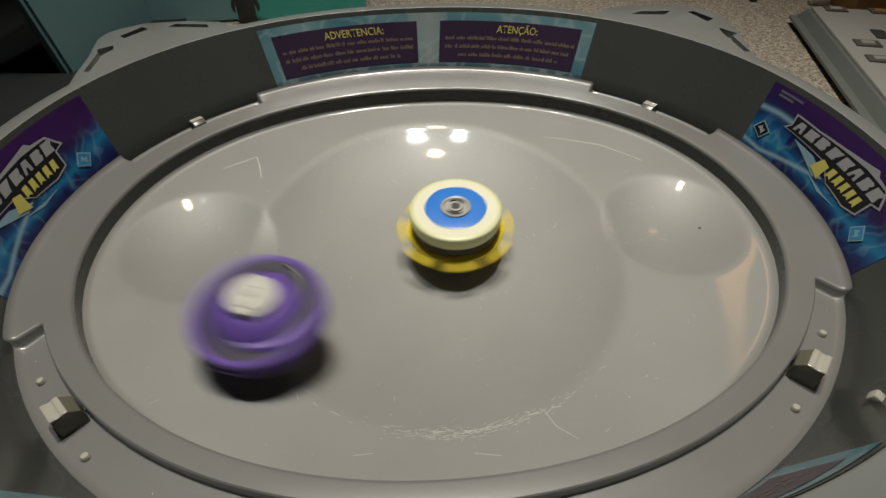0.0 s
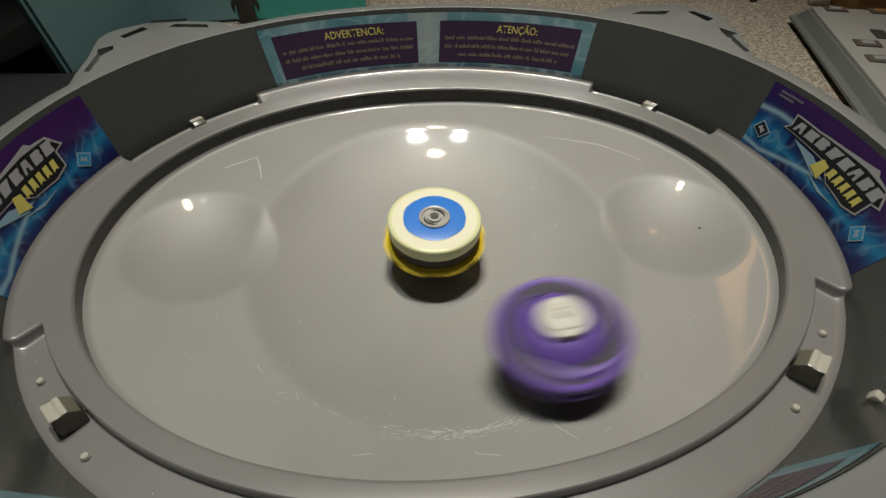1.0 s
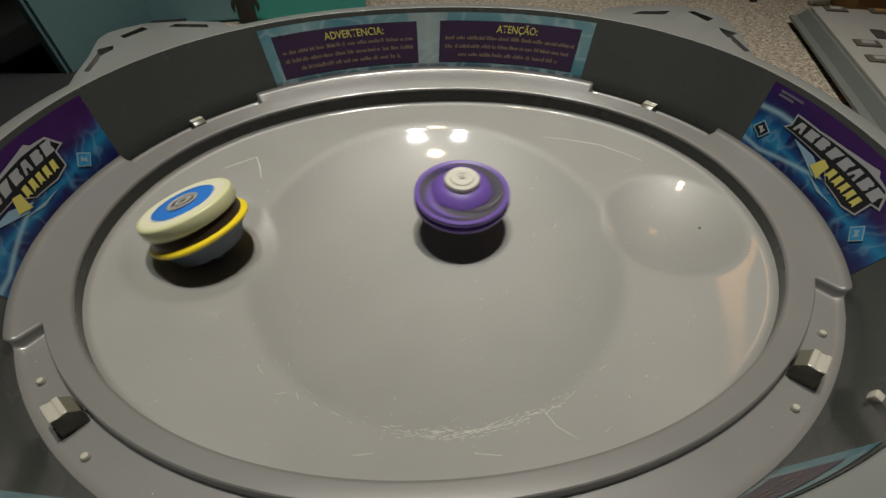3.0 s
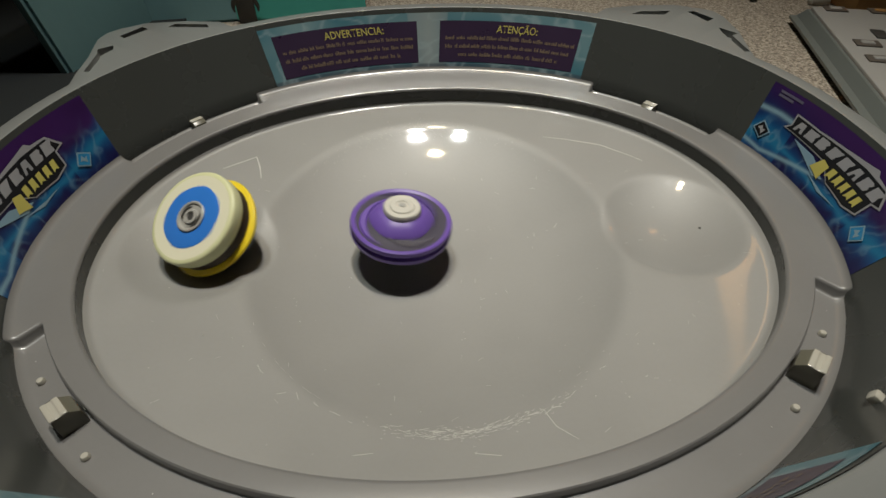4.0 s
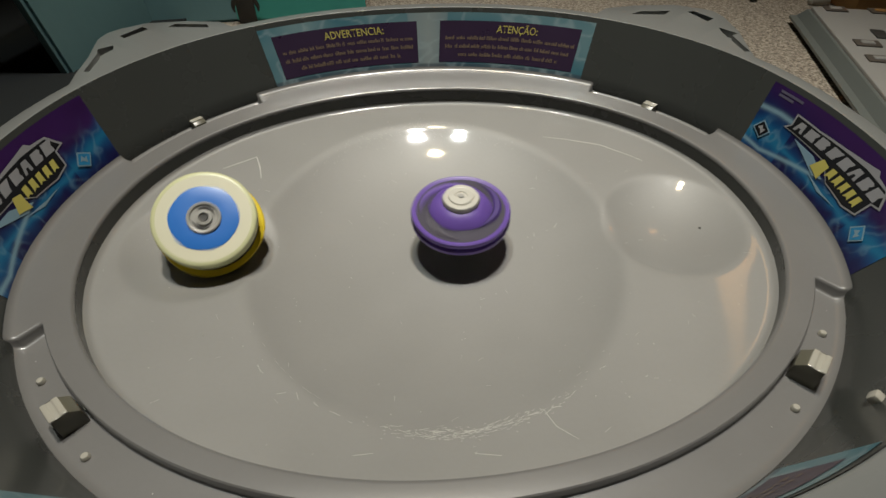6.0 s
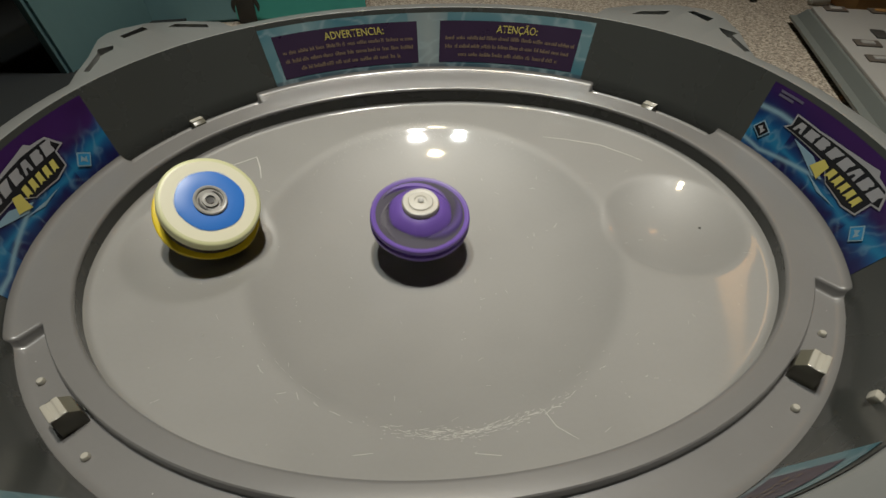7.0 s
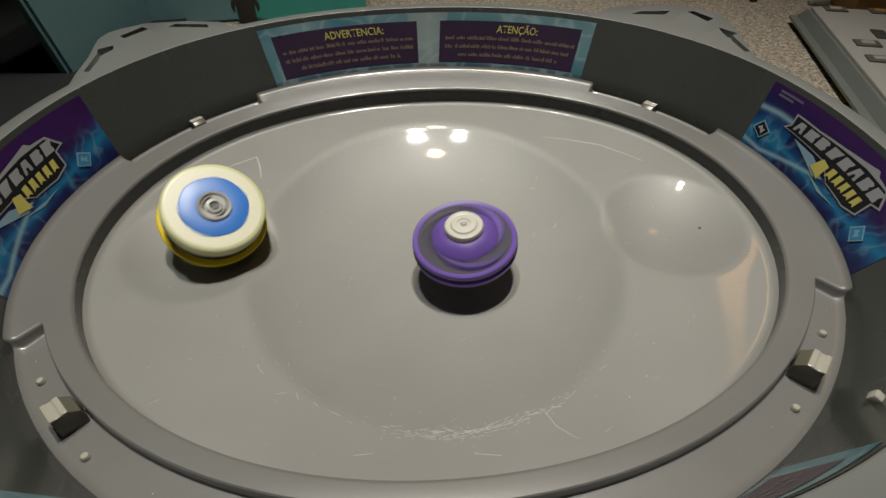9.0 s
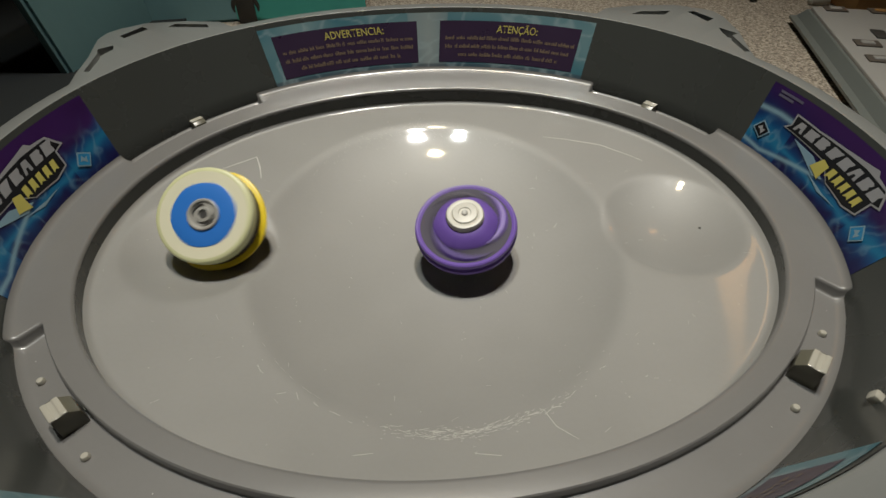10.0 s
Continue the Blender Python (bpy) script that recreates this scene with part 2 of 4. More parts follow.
def ledge_columns():
    """The ledge's cross-sections: a rounded inner edge, the step to the low stretches and a hollow fillet up to the wall."""
    cols = []
    for deg, low in low_angles():
        t = radians(deg)
        ring = NEAR_RING if math.sin(t) < 0 else LEDGE_RING
        z = LOW_Z * low
        run = 0.005
        col = [at(A_EDGE, t, -0.016)] + [at(A_EDGE, t, -0.010 * (1 - math.sin(q)), 0.010 * (1 - math.cos(q))) for q in (0.0, 0.4, 0.8, 1.2, 1.571)]
        col += [at(ring, t, 0.0, -0.008), at(ring, t, 0.0, -0.003), at(ring, t, -0.003 * low), at(ring, t, z + 0.003 * low, run - 0.003), at(ring, t, z, run), at(ring, t, z, run + 0.004)]
        r = 0.024 + 0.012 * low
        col += [at(WALL_BASE, t, z + r * (1 - math.cos(q)), -0.66 * r + r * math.sin(q)) for q in (0.0, 0.2, 0.4, 0.6, 0.8, 1.0, 1.13)]
        cols.append(col)
    return cols


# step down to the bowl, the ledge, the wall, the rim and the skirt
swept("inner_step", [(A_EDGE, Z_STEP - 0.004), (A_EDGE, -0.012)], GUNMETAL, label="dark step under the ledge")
turned("ledge", ledge_columns(), LEDGE)
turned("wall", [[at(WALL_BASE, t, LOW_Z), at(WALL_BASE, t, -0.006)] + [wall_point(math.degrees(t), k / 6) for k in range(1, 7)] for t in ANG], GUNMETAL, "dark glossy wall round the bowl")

LUG_WEST = ((1.17, 0.44), (1.19, 0.56), (1.207, 0.72), (1.238, 0.885), (1.226, 0.95), (1.19, 0.995), (1.11, 1.045), (0.95, 1.055), (0.80, 1.032))
LUG_EAST = ((1.17, 0.44), (1.192, 0.54), (1.240, 0.72), (1.258, 0.885), (1.245, 0.955), (1.20, 0.995), (1.115, 1.045), (0.95, 1.055), (0.80, 1.032))


def lug_reach(t):
    """Distance from the middle to the lug's outline along the angle t, or 0."""
    dx, dy = abs(math.cos(t)), math.sin(t)
    best = 0.0
    lug = LUG_EAST if math.cos(t) > 0 else LUG_WEST
    for (x0, y0), (x1, y1) in zip(lug, lug[1:]):
        ex, ey = x1 - x0, y1 - y0
        det = dx * -ey + ex * dy
        if abs(det) < 1e-9:
            continue
        r, s = (x0 * -ey + ex * y0) / det, (dx * y0 - dy * x0) / det
        if 0 <= s <= 1 and r > 0:
            best = max(best, r)
    return best


def rim_columns():
    cols = []
    for i in range(720):
        p = wall_point(360 * i / 720, 1.0)
        t = math.atan2(p.y, p.x)
        inner = math.hypot(p.x, p.y) / S
        outer = max(inner + 0.058, lug_reach(t))
        c, s = math.cos(t) * S, math.sin(t) * S
        zt = Z0 + S * Z_TOP
        lip = 0.0013
        col = [(lip / S * (1 - math.sin(q)), -lip * (1 - math.cos(q))) for q in (1.571, 1.2, 0.85, 0.55, 0.25, 0.0)]
        col = [(inner + dr, zt + dz) for dr, dz in col] + [(outer - 0.012, zt), (outer - 0.004, zt - 0.0003), (outer, zt - 0.0012), (outer, zt - 0.006), (inner, zt - 0.006)]
        cols.append([(c * r, s * r, z) for r, z in col])
    return cols


# slots in the lugs: side, depth, corners
SLOTS = ((1, 0.0036, ((0.885, 0.945), (0.935, 0.972), (1.065, 0.968), (1.020, 0.925))),
         (1, 0.02, ((1.130, 0.949), (1.159, 0.953), (1.202, 0.862), (1.163, 0.834))),
         (1, 0.0036, ((1.176, 0.765), (1.222, 0.700), (1.190, 0.680), (1.181, 0.532), (1.160, 0.529), (1.166, 0.712))),
         (-1, 0.0036, ((0.835, 0.965), (0.850, 1.000), (0.985, 1.020), (1.000, 0.985))),
         (-1, 0.02, ((1.160, 0.906), (1.104, 0.997), (1.073, 0.969), (1.134, 0.881))),
         (-1, 0.0036, ((1.195, 0.778), (1.150, 0.812), (1.135, 0.772), (1.155, 0.735), (1.146, 0.583), (1.166, 0.585), (1.180, 0.740))))


def rim():
    """The flat rim with its two lugs, their slots cut through."""
    bm = bmesh.new()
    cols = [[bm.verts.new(p) for p in col] for col in rim_columns()]
    for a, b in zip(cols, cols[1:] + cols[:1]):
        for k in range(len(a)):
            j = (k + 1) % len(a)
            bm.faces.new((a[k], a[j], b[j], b[k]))
    bmesh.ops.recalc_face_normals(bm, faces=bm.faces)
    ob = part("rim", bm, RIMGREY, stadium)
    cm = bmesh.new()
    for side, depth, slot in SLOTS:
        lo = [cm.verts.new((side * x * S, y * S, Z0 + S * Z_TOP - depth)) for x, y in slot]
        hi = [cm.verts.new((side * x * S, y * S, Z0 + S * Z_TOP + 0.02)) for x, y in slot]
        cm.faces.new(lo)
        cm.faces.new(hi)
        for k in range(len(slot)):
            j = (k + 1) % len(slot)
            cm.faces.new((lo[k], lo[j], hi[j], hi[k]))
    bmesh.ops.recalc_face_normals(cm, faces=cm.faces)
    cme = bpy.data.meshes.new("slot_cutter")
    cm.to_mesh(cme)
    cm.free()
    cutter = new("slot_cutter", cme)
    mod = ob.modifiers.new("slots", "BOOLEAN")
    mod.operation, mod.object, mod.solver = "DIFFERENCE", cutter, "EXACT"
    bpy.context.view_layer.update()
    cut = bpy.data.meshes.new_from_object(ob.evaluated_get(bpy.context.evaluated_depsgraph_get()))
    ob.modifiers.clear()
    ob.data = cut
    cut.set_sharp_from_angle(angle=radians(38))
    bpy.data.objects.remove(cutter)


rim()
turned("skirt", [[(c[9][0] * k, c[9][1] * k, z) for k, z in ((0.995, c[9][2]), (1.01, 0.004), (1.015, 0.0))] for c in rim_columns()], RIMGREY)


def prism(profile, half):
    """A bar along y from a cross-section of (x, z) corners, its edges slightly rounded."""
    bm = bmesh.new()
    a, b = [[bm.verts.new((x, y, z)) for x, z in profile] for y in (-half, half)]
    bm.faces.new(a)
    bm.faces.new(b[::-1])
    for k in range(len(a)):
        j = (k + 1) % len(a)
        bm.faces.new((a[k], b[k], b[j], a[j]))
    bmesh.ops.recalc_face_normals(bm, faces=bm.faces)
    bmesh.ops.bevel(bm, geom=list(bm.edges), offset=0.0003, segments=2, affect="EDGES", profile=0.5)
    return bm


def clip_block(x, y, h, k):
    """A wedge-shaped clip with a pale channelled top on the low part of the ledge; k sets its size."""
    ob = part("clip", prism([(k * p, q) for p, q in ((-0.0038, 0.0), (-0.0036, 0.72 * h), (-0.0012, h), (0.0034, h), (0.0036, 0.0))], 0.0036 * k), OLIVE, stadium, "olive clip with a pale top")
    ob.matrix_local = pose(x * S, y * S, Z0 + S * LOW_Z - 0.0002, 0, 0, math.degrees(math.atan2(y / 0.77, x)))
    top = ((-0.0012, -0.0003), (-0.0011, 0.0005), (0.0003, 0.0006), (0.0007, 0.0002), (0.0020, 0.0002), (0.0024, 0.0006), (0.0036, 0.0004), (0.0037, -0.0003))
    part("clip_top", prism([(k * p, h + q) for p, q in top], 0.0037 * k), CLIP, ob, "pale channelled top plate")
    # pale block standing in for the glint at the clip's inner foot
    part("clip_glint", box_bm(0.0012, 0.0022, 0.0012, 0.0003, (-0.0040 * k - 0.0005, -0.0012, 0.0006)), CLIP, ob)
    return ob


for x, y, h, k in ((-0.820, -0.616, 0.0090, 1.12), (0.796, -0.636, 0.0092, 1.18), (-0.868, 0.632, 0.0048, 1.0), (0.890, 0.590, 0.0048, 1.0)):
    clip_block(x, y, h, k)

for x, y in ((-0.931, -0.509), (-0.756, -0.701), (0.908, -0.530), (0.729, -0.717)):
    pin = part("pin", lathe([(0.0014, 0), (0.0014, 0.0011), (0.0010, 0.0018), (0.0, 0.0020)], 20), CLIP, stadium)
    pin.location = (x * S, y * S, Z0 + S * LOW_Z - 0.0002)


# ---------- stickers on the wall ----------
def wall_patch(bm, d0, d1, h0, h1, off, nx=None, top=None):
    """A curved sheet on the wall between two angles and two heights; top(u) may vary its upper edge."""
    nx = nx or max(2, int(abs(d1 - d0) / 1.5))
    rows = []
    for j in range(3):
        row = []
        for i in range(nx + 1):
            u = i / nx
            hi = top(u) if top else h1
            row.append(bm.verts.new(wall_point(d0 + (d1 - d0) * u, h0 + (hi - h0) * j / 2, off)))
        rows.append(row)
    for a, b in zip(rows, rows[1:]):
        for i in range(nx):
            bm.faces.new((a[i], a[i + 1], b[i + 1], b[i]))


def wall_shape(bm, pts, off):
    """A shape on the wall from (angle, height) corners, in order, cut fine so that it follows the curve."""
    flat = bmesh.new()
    flat.faces.new([flat.verts.new((d, h * 30, 0)) for d, h in pts])
    bmesh.ops.triangulate(flat, faces=list(flat.faces))
    for _ in range(4):
        long = [e for e in flat.edges if abs(e.verts[0].co.x - e.verts[1].co.x) > 1.3]
        if not long:
            break
        bmesh.ops.subdivide_edges(flat, edges=long, cuts=1)
        bmesh.ops.triangulate(flat, faces=list(flat.faces))
    made = {v: bm.verts.new(wall_point(v.co.x, v.co.y / 30, off)) for v in flat.verts}
    for f in flat.faces:
        bm.faces.new([made[v] for v in f.verts])
    flat.free()


def wall_text(words, d0, d1, h0, h1, off, parent):
    """Lettering laid on the wall, from the angle d0 to d1."""
    cu = bpy.data.curves.new("lettering", "FONT")
    cu.body, cu.resolution_u, cu.offset = words, 3, 0.003
    tmp = new("lettering", cu)
    bpy.context.view_layer.update()
    me = bpy.data.meshes.new_from_object(tmp.evaluated_get(bpy.context.evaluated_depsgraph_get()))
    bpy.data.objects.remove(tmp)
    xs = [v.co.x for v in me.vertices]
    x0, x1, hgt = min(xs), max(xs), 0.70
    for v in me.vertices:
        v.co = wall_point(d0 + (d1 - d0) * (v.co.x - x0) / (x1 - x0), h0 + (h1 - h0) * v.co.y / hgt, off)
    me.materials.clear()
    me.materials.append(ST_YELLOW)
    ob = new("title_lettering", me)
    ob.parent = parent
    return ob


def printed(name, d0, d1, h0, h1, off, colour, parent, label="", nx=150, ny=44):
    """A sticker sheet on the wall whose print is a colour for each place: colour(angle, height)."""
    bm = bmesh.new()
    tint = bm.verts.layers.float_color.new("print")
    rows = []
    for j in range(ny + 1):
        row = []
        for k in range(nx + 1):
            d, h = d0 + (d1 - d0) * k / nx, h0 + (h1 - h0) * j / ny
            v = bm.verts.new(wall_point(d, h, off))
            v[tint] = (*colour(d, h), 1)
            row.append(v)
        rows.append(row)
    for a, c in zip(rows, rows[1:]):
        for k in range(nx):
            bm.faces.new((a[k], a[k + 1], c[k + 1], c[k]))
    return part(name, bm, PRINT, parent, label)


def mixed(a, c, f):
    f = max(0.0, min(1.0, f))
    return tuple(p + (q - p) * f for p, q in zip(a, c))


def near_line(d, h, pts):
    """Distance from a place to a line of (angle, height) points, in degrees."""
    best = 99.0
    for (x0, y0), (x1, y1) in zip(pts, pts[1:]):
        ex, ey, px, py = x1 - x0, (y1 - y0) * 14, d - x0, (h - y0) * 14
        u = max(0.0, min(1.0, (px * ex + py * ey) / (ex * ex + ey * ey)))
        best = min(best, math.hypot(px - u * ex, py - u * ey))
    return best


def wisp(d, h, scale, seed):
    """Thin branching light lines, 0 to 1."""
    n = noise.noise(Vector((d * scale, h * 14 * scale, seed))) + 0.5 * noise.noise(Vector((d * scale * 2.3, h * 32 * scale, seed + 5)))
    return max(0.0, 1 - abs(n) * 9)


def warning_sticker(turn, words):
    def border(d, h):
        d -= turn
        c = mixed((0.055, 0.16, 0.20), (0.16, 0.26, 0.28), 0.5 + noise.noise(Vector((d * 0.12, h * 2, 1.0))))
        if 84.5 < d < 91.5:
            c = mixed(c, (0.30, 0.33, 0.32), 0.8 - 0.1 * abs(d - 88))
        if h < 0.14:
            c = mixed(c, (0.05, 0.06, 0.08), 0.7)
        return mixed(c, (0.34, 0.42, 0.44), 0.45 * wisp(d, h, 0.16, 3.0))

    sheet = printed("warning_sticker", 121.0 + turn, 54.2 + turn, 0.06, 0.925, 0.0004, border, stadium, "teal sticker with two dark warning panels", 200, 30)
    rng = random.Random(4)
    for (d0, d1), word, (w0, w1) in zip(((118.7, 90.0), (85.8, 56.7)), words, ((108.2, 96.3), (74.3, 65.8))):
        bm = bmesh.new()
        wall_patch(bm, d0 + turn, d1 + turn, 0.155, 0.80, 0.0008)
        pan = part("warning_panel", bm, PANEL, sheet)
        if word:
            wall_text(word, w0 + turn, w1 + turn, 0.63, 0.745, 0.0011, pan)
        else:
            bm = bmesh.new()
            wall_patch(bm, w0 + turn, w1 + turn, 0.63, 0.735, 0.0011)
            part("title_bar", bm, ST_YELLOW, pan)
        bm = bmesh.new()
        for h in (0.535, 0.405, 0.275):
            d = d0 - (1.2 if h > 0.3 else 4.0)
            end = d1 + (0.8 if h > 0.3 else 3.5)
            while d > end + 0.5:
                w = min(rng.uniform(0.4, 2.4), d - end)
                e = d
                while e > d - w + 0.1:
                    # one narrow bar for each sign of the word
                    k, top = rng.uniform(0.16, 0.26), rng.choice((0.014, 0.014, 0.034))
                    wall_patch(bm, e + turn, e - k + turn, h - 0.026, h + top, 0.0011, 1)
                    e -= k + 0.10
                d -= w + 0.42
        part("small_print", bm, ST_OCHRE, pan)


warning_sticker(0, ("ADVERTENCIA:", "ATEN\u00c7\u00c3O:"))
warning_sticker(180, ("", ""))


def side_sticker(mid):
    """Purple and blue sticker with an emblem of plain white and yellow blocks."""
    bolt = ((18.5, 0.22), (14.5, 0.36), (10.0, 0.30), (5.0, 0.27), (0.0, 0.22), (-5.0, 0.26), (-9.0, 0.25), (-14.0, 0.31), (-20.5, 0.42))
    flash = ((18.0, 0.60), (13.0, 0.63), (9.8, 0.62))
    edge = ((18.0, 0.17), (13.0, 0.13), (7.0, 0.21), (1.0, 0.30))

    def art(d, h):
        s = d - mid
        c = mixed((0.015, 0.012, 0.085), (0.060, 0.018, 0.120), (h - 0.42) / 0.4 - 0.03 * s)
        c = mixed(c, (0.03, 0.008, 0.05), 0.6 * max(0.0, noise.noise(Vector((s * 0.15, h * 3, 4.0)))))
        r = near_line(s, h, bolt)
        wide = 1.1 + (2.2 if s > 9 else 0.0) + (0.9 if s < -11 else 0.0) + 0.8 * noise.noise(Vector((s * 0.5, h * 6, 2.0)))
        c = mixed(c, (0.010, 0.12, 0.32), math.exp(-(r / wide) ** 2))
        c = mixed(c, (0.03, 0.26, 0.45), 0.7 * math.exp(-(r / (0.4 * wide)) ** 2))
        k = max(math.exp(-(near_line(s, h, flash) / 0.45) ** 2), math.exp(-(near_line(s, h, edge) / 0.35) ** 2))
        c = mixed(c, (0.32, 0.52, 0.62), 0.9 * k)
        c = tuple(0.68 * q for q in c)
        return mixed(c, (0.20, 0.34, 0.42), 0.35 * wisp(s, h, 0.22, 7.0) * math.exp(-(r / 2.4) ** 2))

    sheet = printed("emblem_sticker", mid + 17.2, mid - 20.5, 0.05, 0.93, 0.0004, art, stadium, "purple and cyan sticker with a blocky emblem")
    for pts in (((8.0, 0.49), (3.0, 0.47), (-1.0, 0.34), (1.0, 0.30), (4.0, 0.38)), ((2.0, 0.29), (-3.0, 0.245), (-7.0, 0.25), (-2.0, 0.215))):
        bm = bmesh.new()
        wall_shape(bm, [(mid + q, h) for q, h in pts], 0.0010)
        part("pale_streak", bm, ST_LIGHT, sheet)
    bm = bmesh.new()
    wall_shape(bm, [(mid + q, h) for q, h in ((11.2, 0.535), (10.1, 0.60), (10.2, 0.745), (5.0, 0.735), (0.0, 0.765), (-4.0, 0.80), (-6.8, 0.835), (-7.6, 0.785), (-10.6, 0.765), (-12.6, 0.595), (-10.75, 0.56), (-10.6, 0.375), (-7.5, 0.315), (-2.0, 0.345), (1.2, 0.50))], 0.0012)
    part("emblem_outline", bm, ST_WHITE, sheet)
    bm = bmesh.new()
    wall_shape(bm, [(mid + q, h) for q, h in ((10.6, 0.545), (9.8, 0.60), (9.9, 0.725), (5.0, 0.715), (0.0, 0.735), (-5.0, 0.755), (-10.3, 0.745), (-12.0, 0.605), (-10.4, 0.575), (-10.25, 0.39), (-7.4, 0.335), (-2.0, 0.36), (1.0, 0.515))], 0.0014)
    part("emblem_plate", bm, ST_BLACK, sheet)
    cut = random.Random(21)
    notched = (
        ((0, 0), (0, 1), (1, 1), (1, 0.76), (0.4, 0.70), (0.4, 0.58), (0.9, 0.56), (0.9, 0.42), (0.4, 0.40), (0.4, 0.28), (1, 0.22), (1, 0)),
        ((0, 0), (0, 1), (0.36, 1), (0.5, 0.5), (0.64, 1), (1, 1), (0.75, 0.3), (0.72, 0)),
        ((0, 0), (0.2, 1), (0.8, 1), (1, 0), (0.70, 0), (0.62, 0.4), (0.38, 0.4), (0.30, 0)),
        ((0, 0), (0, 1), (0.8, 1), (1, 0.8), (0.85, 0.55), (1, 0.3), (0.85, 0), (0.52, 0), (0.56, 0.62), (0.36, 0.62), (0.34, 0)),
    )
    for k in range(8):
        # slanted slabs with uneven notches
        bm = bmesh.new()
        a, w = mid + 9.4 - k * 2.55, cut.uniform(1.95, 2.15)
        h0, h1 = 0.572 + 0.002 * k, 0.692 + 0.005 * k + cut.uniform(-0.006, 0.006)
        wall_shape(bm, [(a - 0.42 * v - w * u, h0 + (h1 - h0) * v) for u, v in notched[(2, 0, 3, 1, 0, 2, 3, 0)[k]]], 0.0016)
        part("emblem_block", bm, ST_WHITE, sheet)
    for k in range(5):
        bm = bmesh.new()
        a, n0 = mid - 0.8 - k * 1.75, cut.uniform(0.445, 0.48)
        wall_shape(bm, [(a, 0.40), (a - 0.3, 0.525), (a - 1.4, 0.528), (a - 1.3, n0 + 0.012), (a - 0.8, n0), (a - 1.25, n0 - 0.02), (a - 1.2, 0.40), (a - 0.65, 0.425)], 0.0016)
        part("lower_block", bm, ST_YELLOW, sheet, "yellow lower block of the emblem")
    bm = bmesh.new()
    wall_shape(bm, [(mid + q, h) for q, h in ((2.4, 0.37), (1.2, 0.53), (-0.4, 0.50), (0.4, 0.45), (-0.2, 0.40), (0.6, 0.38), (-0.2, 0.31), (1.2, 0.345))], 0.0016)
    part("emblem_wing", bm, ST_YELLOW, sheet, "yellow wing of the emblem")
    for q, h, ink, edge in ((14.6, 0.365, ST_BLACK, ST_LIGHT), (-13.9, 0.305, ST_BLUE, ST_LIGHT)):
        bm = bmesh.new()
        wall_shape(bm, [(mid + q + 1.9, h - 0.02), (mid + q + 0.4, h + 0.115), (mid + q - 1.9, h + 0.02), (mid + q - 0.4, h - 0.115)], 0.0016)
        badge = part("badge", bm, edge, sheet)
        bm = bmesh.new()
        wall_shape(bm, [(mid + q + 1.55, h - 0.016), (mid + q + 0.33, h + 0.093), (mid + q - 1.55, h + 0.016), (mid + q - 0.33, h - 0.093)], 0.0018)
        part("badge_field", bm, ink, badge)
        bm = bmesh.new()
        wall_shape(bm, [(mid + q + 0.9, h), (mid + q + 0.1, h + 0.055), (mid + q - 0.2, h + 0.01), (mid + q - 0.8, h + 0.02), (mid + q - 0.3, h - 0.055), (mid + q + 0.2, h - 0.01)], 0.0020)
        part("badge_mark", bm, ST_WHITE if ink == ST_BLACK else ST_LIGHT, badge)
    bm = bmesh.new()
    for h, (a, b) in ((0.87, (15.3, 10.5)), (0.82, (15.3, 12.2))):
        wall_patch(bm, mid + a, mid + b, h - 0.016, h + 0.016, 0.0008, 3)
    part("small_print", bm, ST_DIM, sheet)


side_sticker(-1.5)
side_sticker(178.5)


# ---------- scratches on the bowl ----------
def on_bowl(x, y):
    return Vector((x * S, y * S, Z0 + S * bowl_z(x, y) + 0.00012))


def scratch(bm, pts, width):
    """A thin streak over the bowl's surface through places in half widths."""
    fine = []
    for (x0, y0), (x1, y1) in zip(pts, pts[1:]):
        n = max(1, int(math.hypot(x1 - x0, y1 - y0) / 0.02))
        fine += [(x0 + (x1 - x0) * k / n, y0 + (y1 - y0) * k / n) for k in range(n)]
    fine.append(pts[-1])
    last = None
    for k, (x, y) in enumerate(fine):
        a, b = fine[max(0, k - 1)], fine[min(len(fine) - 1, k + 1)]
        d = Vector((b[0] - a[0], b[1] - a[1])).normalized()
        w = width * (0.35 + 0.65 * math.sin(math.pi * (k + 0.5) / len(fine)))
        cur = (bm.verts.new(on_bowl(x - d.y * w, y + d.x * w)), bm.verts.new(on_bowl(x + d.y * w, y - d.x * w)))
        if last:
            bm.faces.new((last[0], last[1], cur[1], cur[0]))
        last = cur


for pts in (((-0.743, 0.408), (-0.69, 0.445), (-0.636, 0.482)), ((-0.636, 0.482), (-0.615, 0.42), (-0.603, 0.362)), ((0.465, 0.54), (0.547, 0.509), (0.663, 0.451), (0.746, 0.37), (0.784, 0.326))):
    bm = bmesh.new()
    scratch(bm, pts, 0.0024)
    part("long_scratch", bm, SCRATCH, stadium, "white scratch in the bowl")
rng = random.Random(11)
bm = bmesh.new()
for pts in (((0.212, -0.633), (0.226, -0.678), (0.264, -0.719)), ((-0.225, -0.713), (-0.183, -0.71)), ((0.035, -0.728), (0.091, -0.74)), ((-0.478, -0.445), (-0.465, -0.468)), ((-0.416, -0.536), (-0.396, -0.532)),
            ((0.418, 0.10), (0.43, 0.115)), ((0.47, -0.571), (0.476, -0.568)), ((-0.966, -0.106), (-0.962, -0.105))):
    scratch(bm, pts, 0.0009)
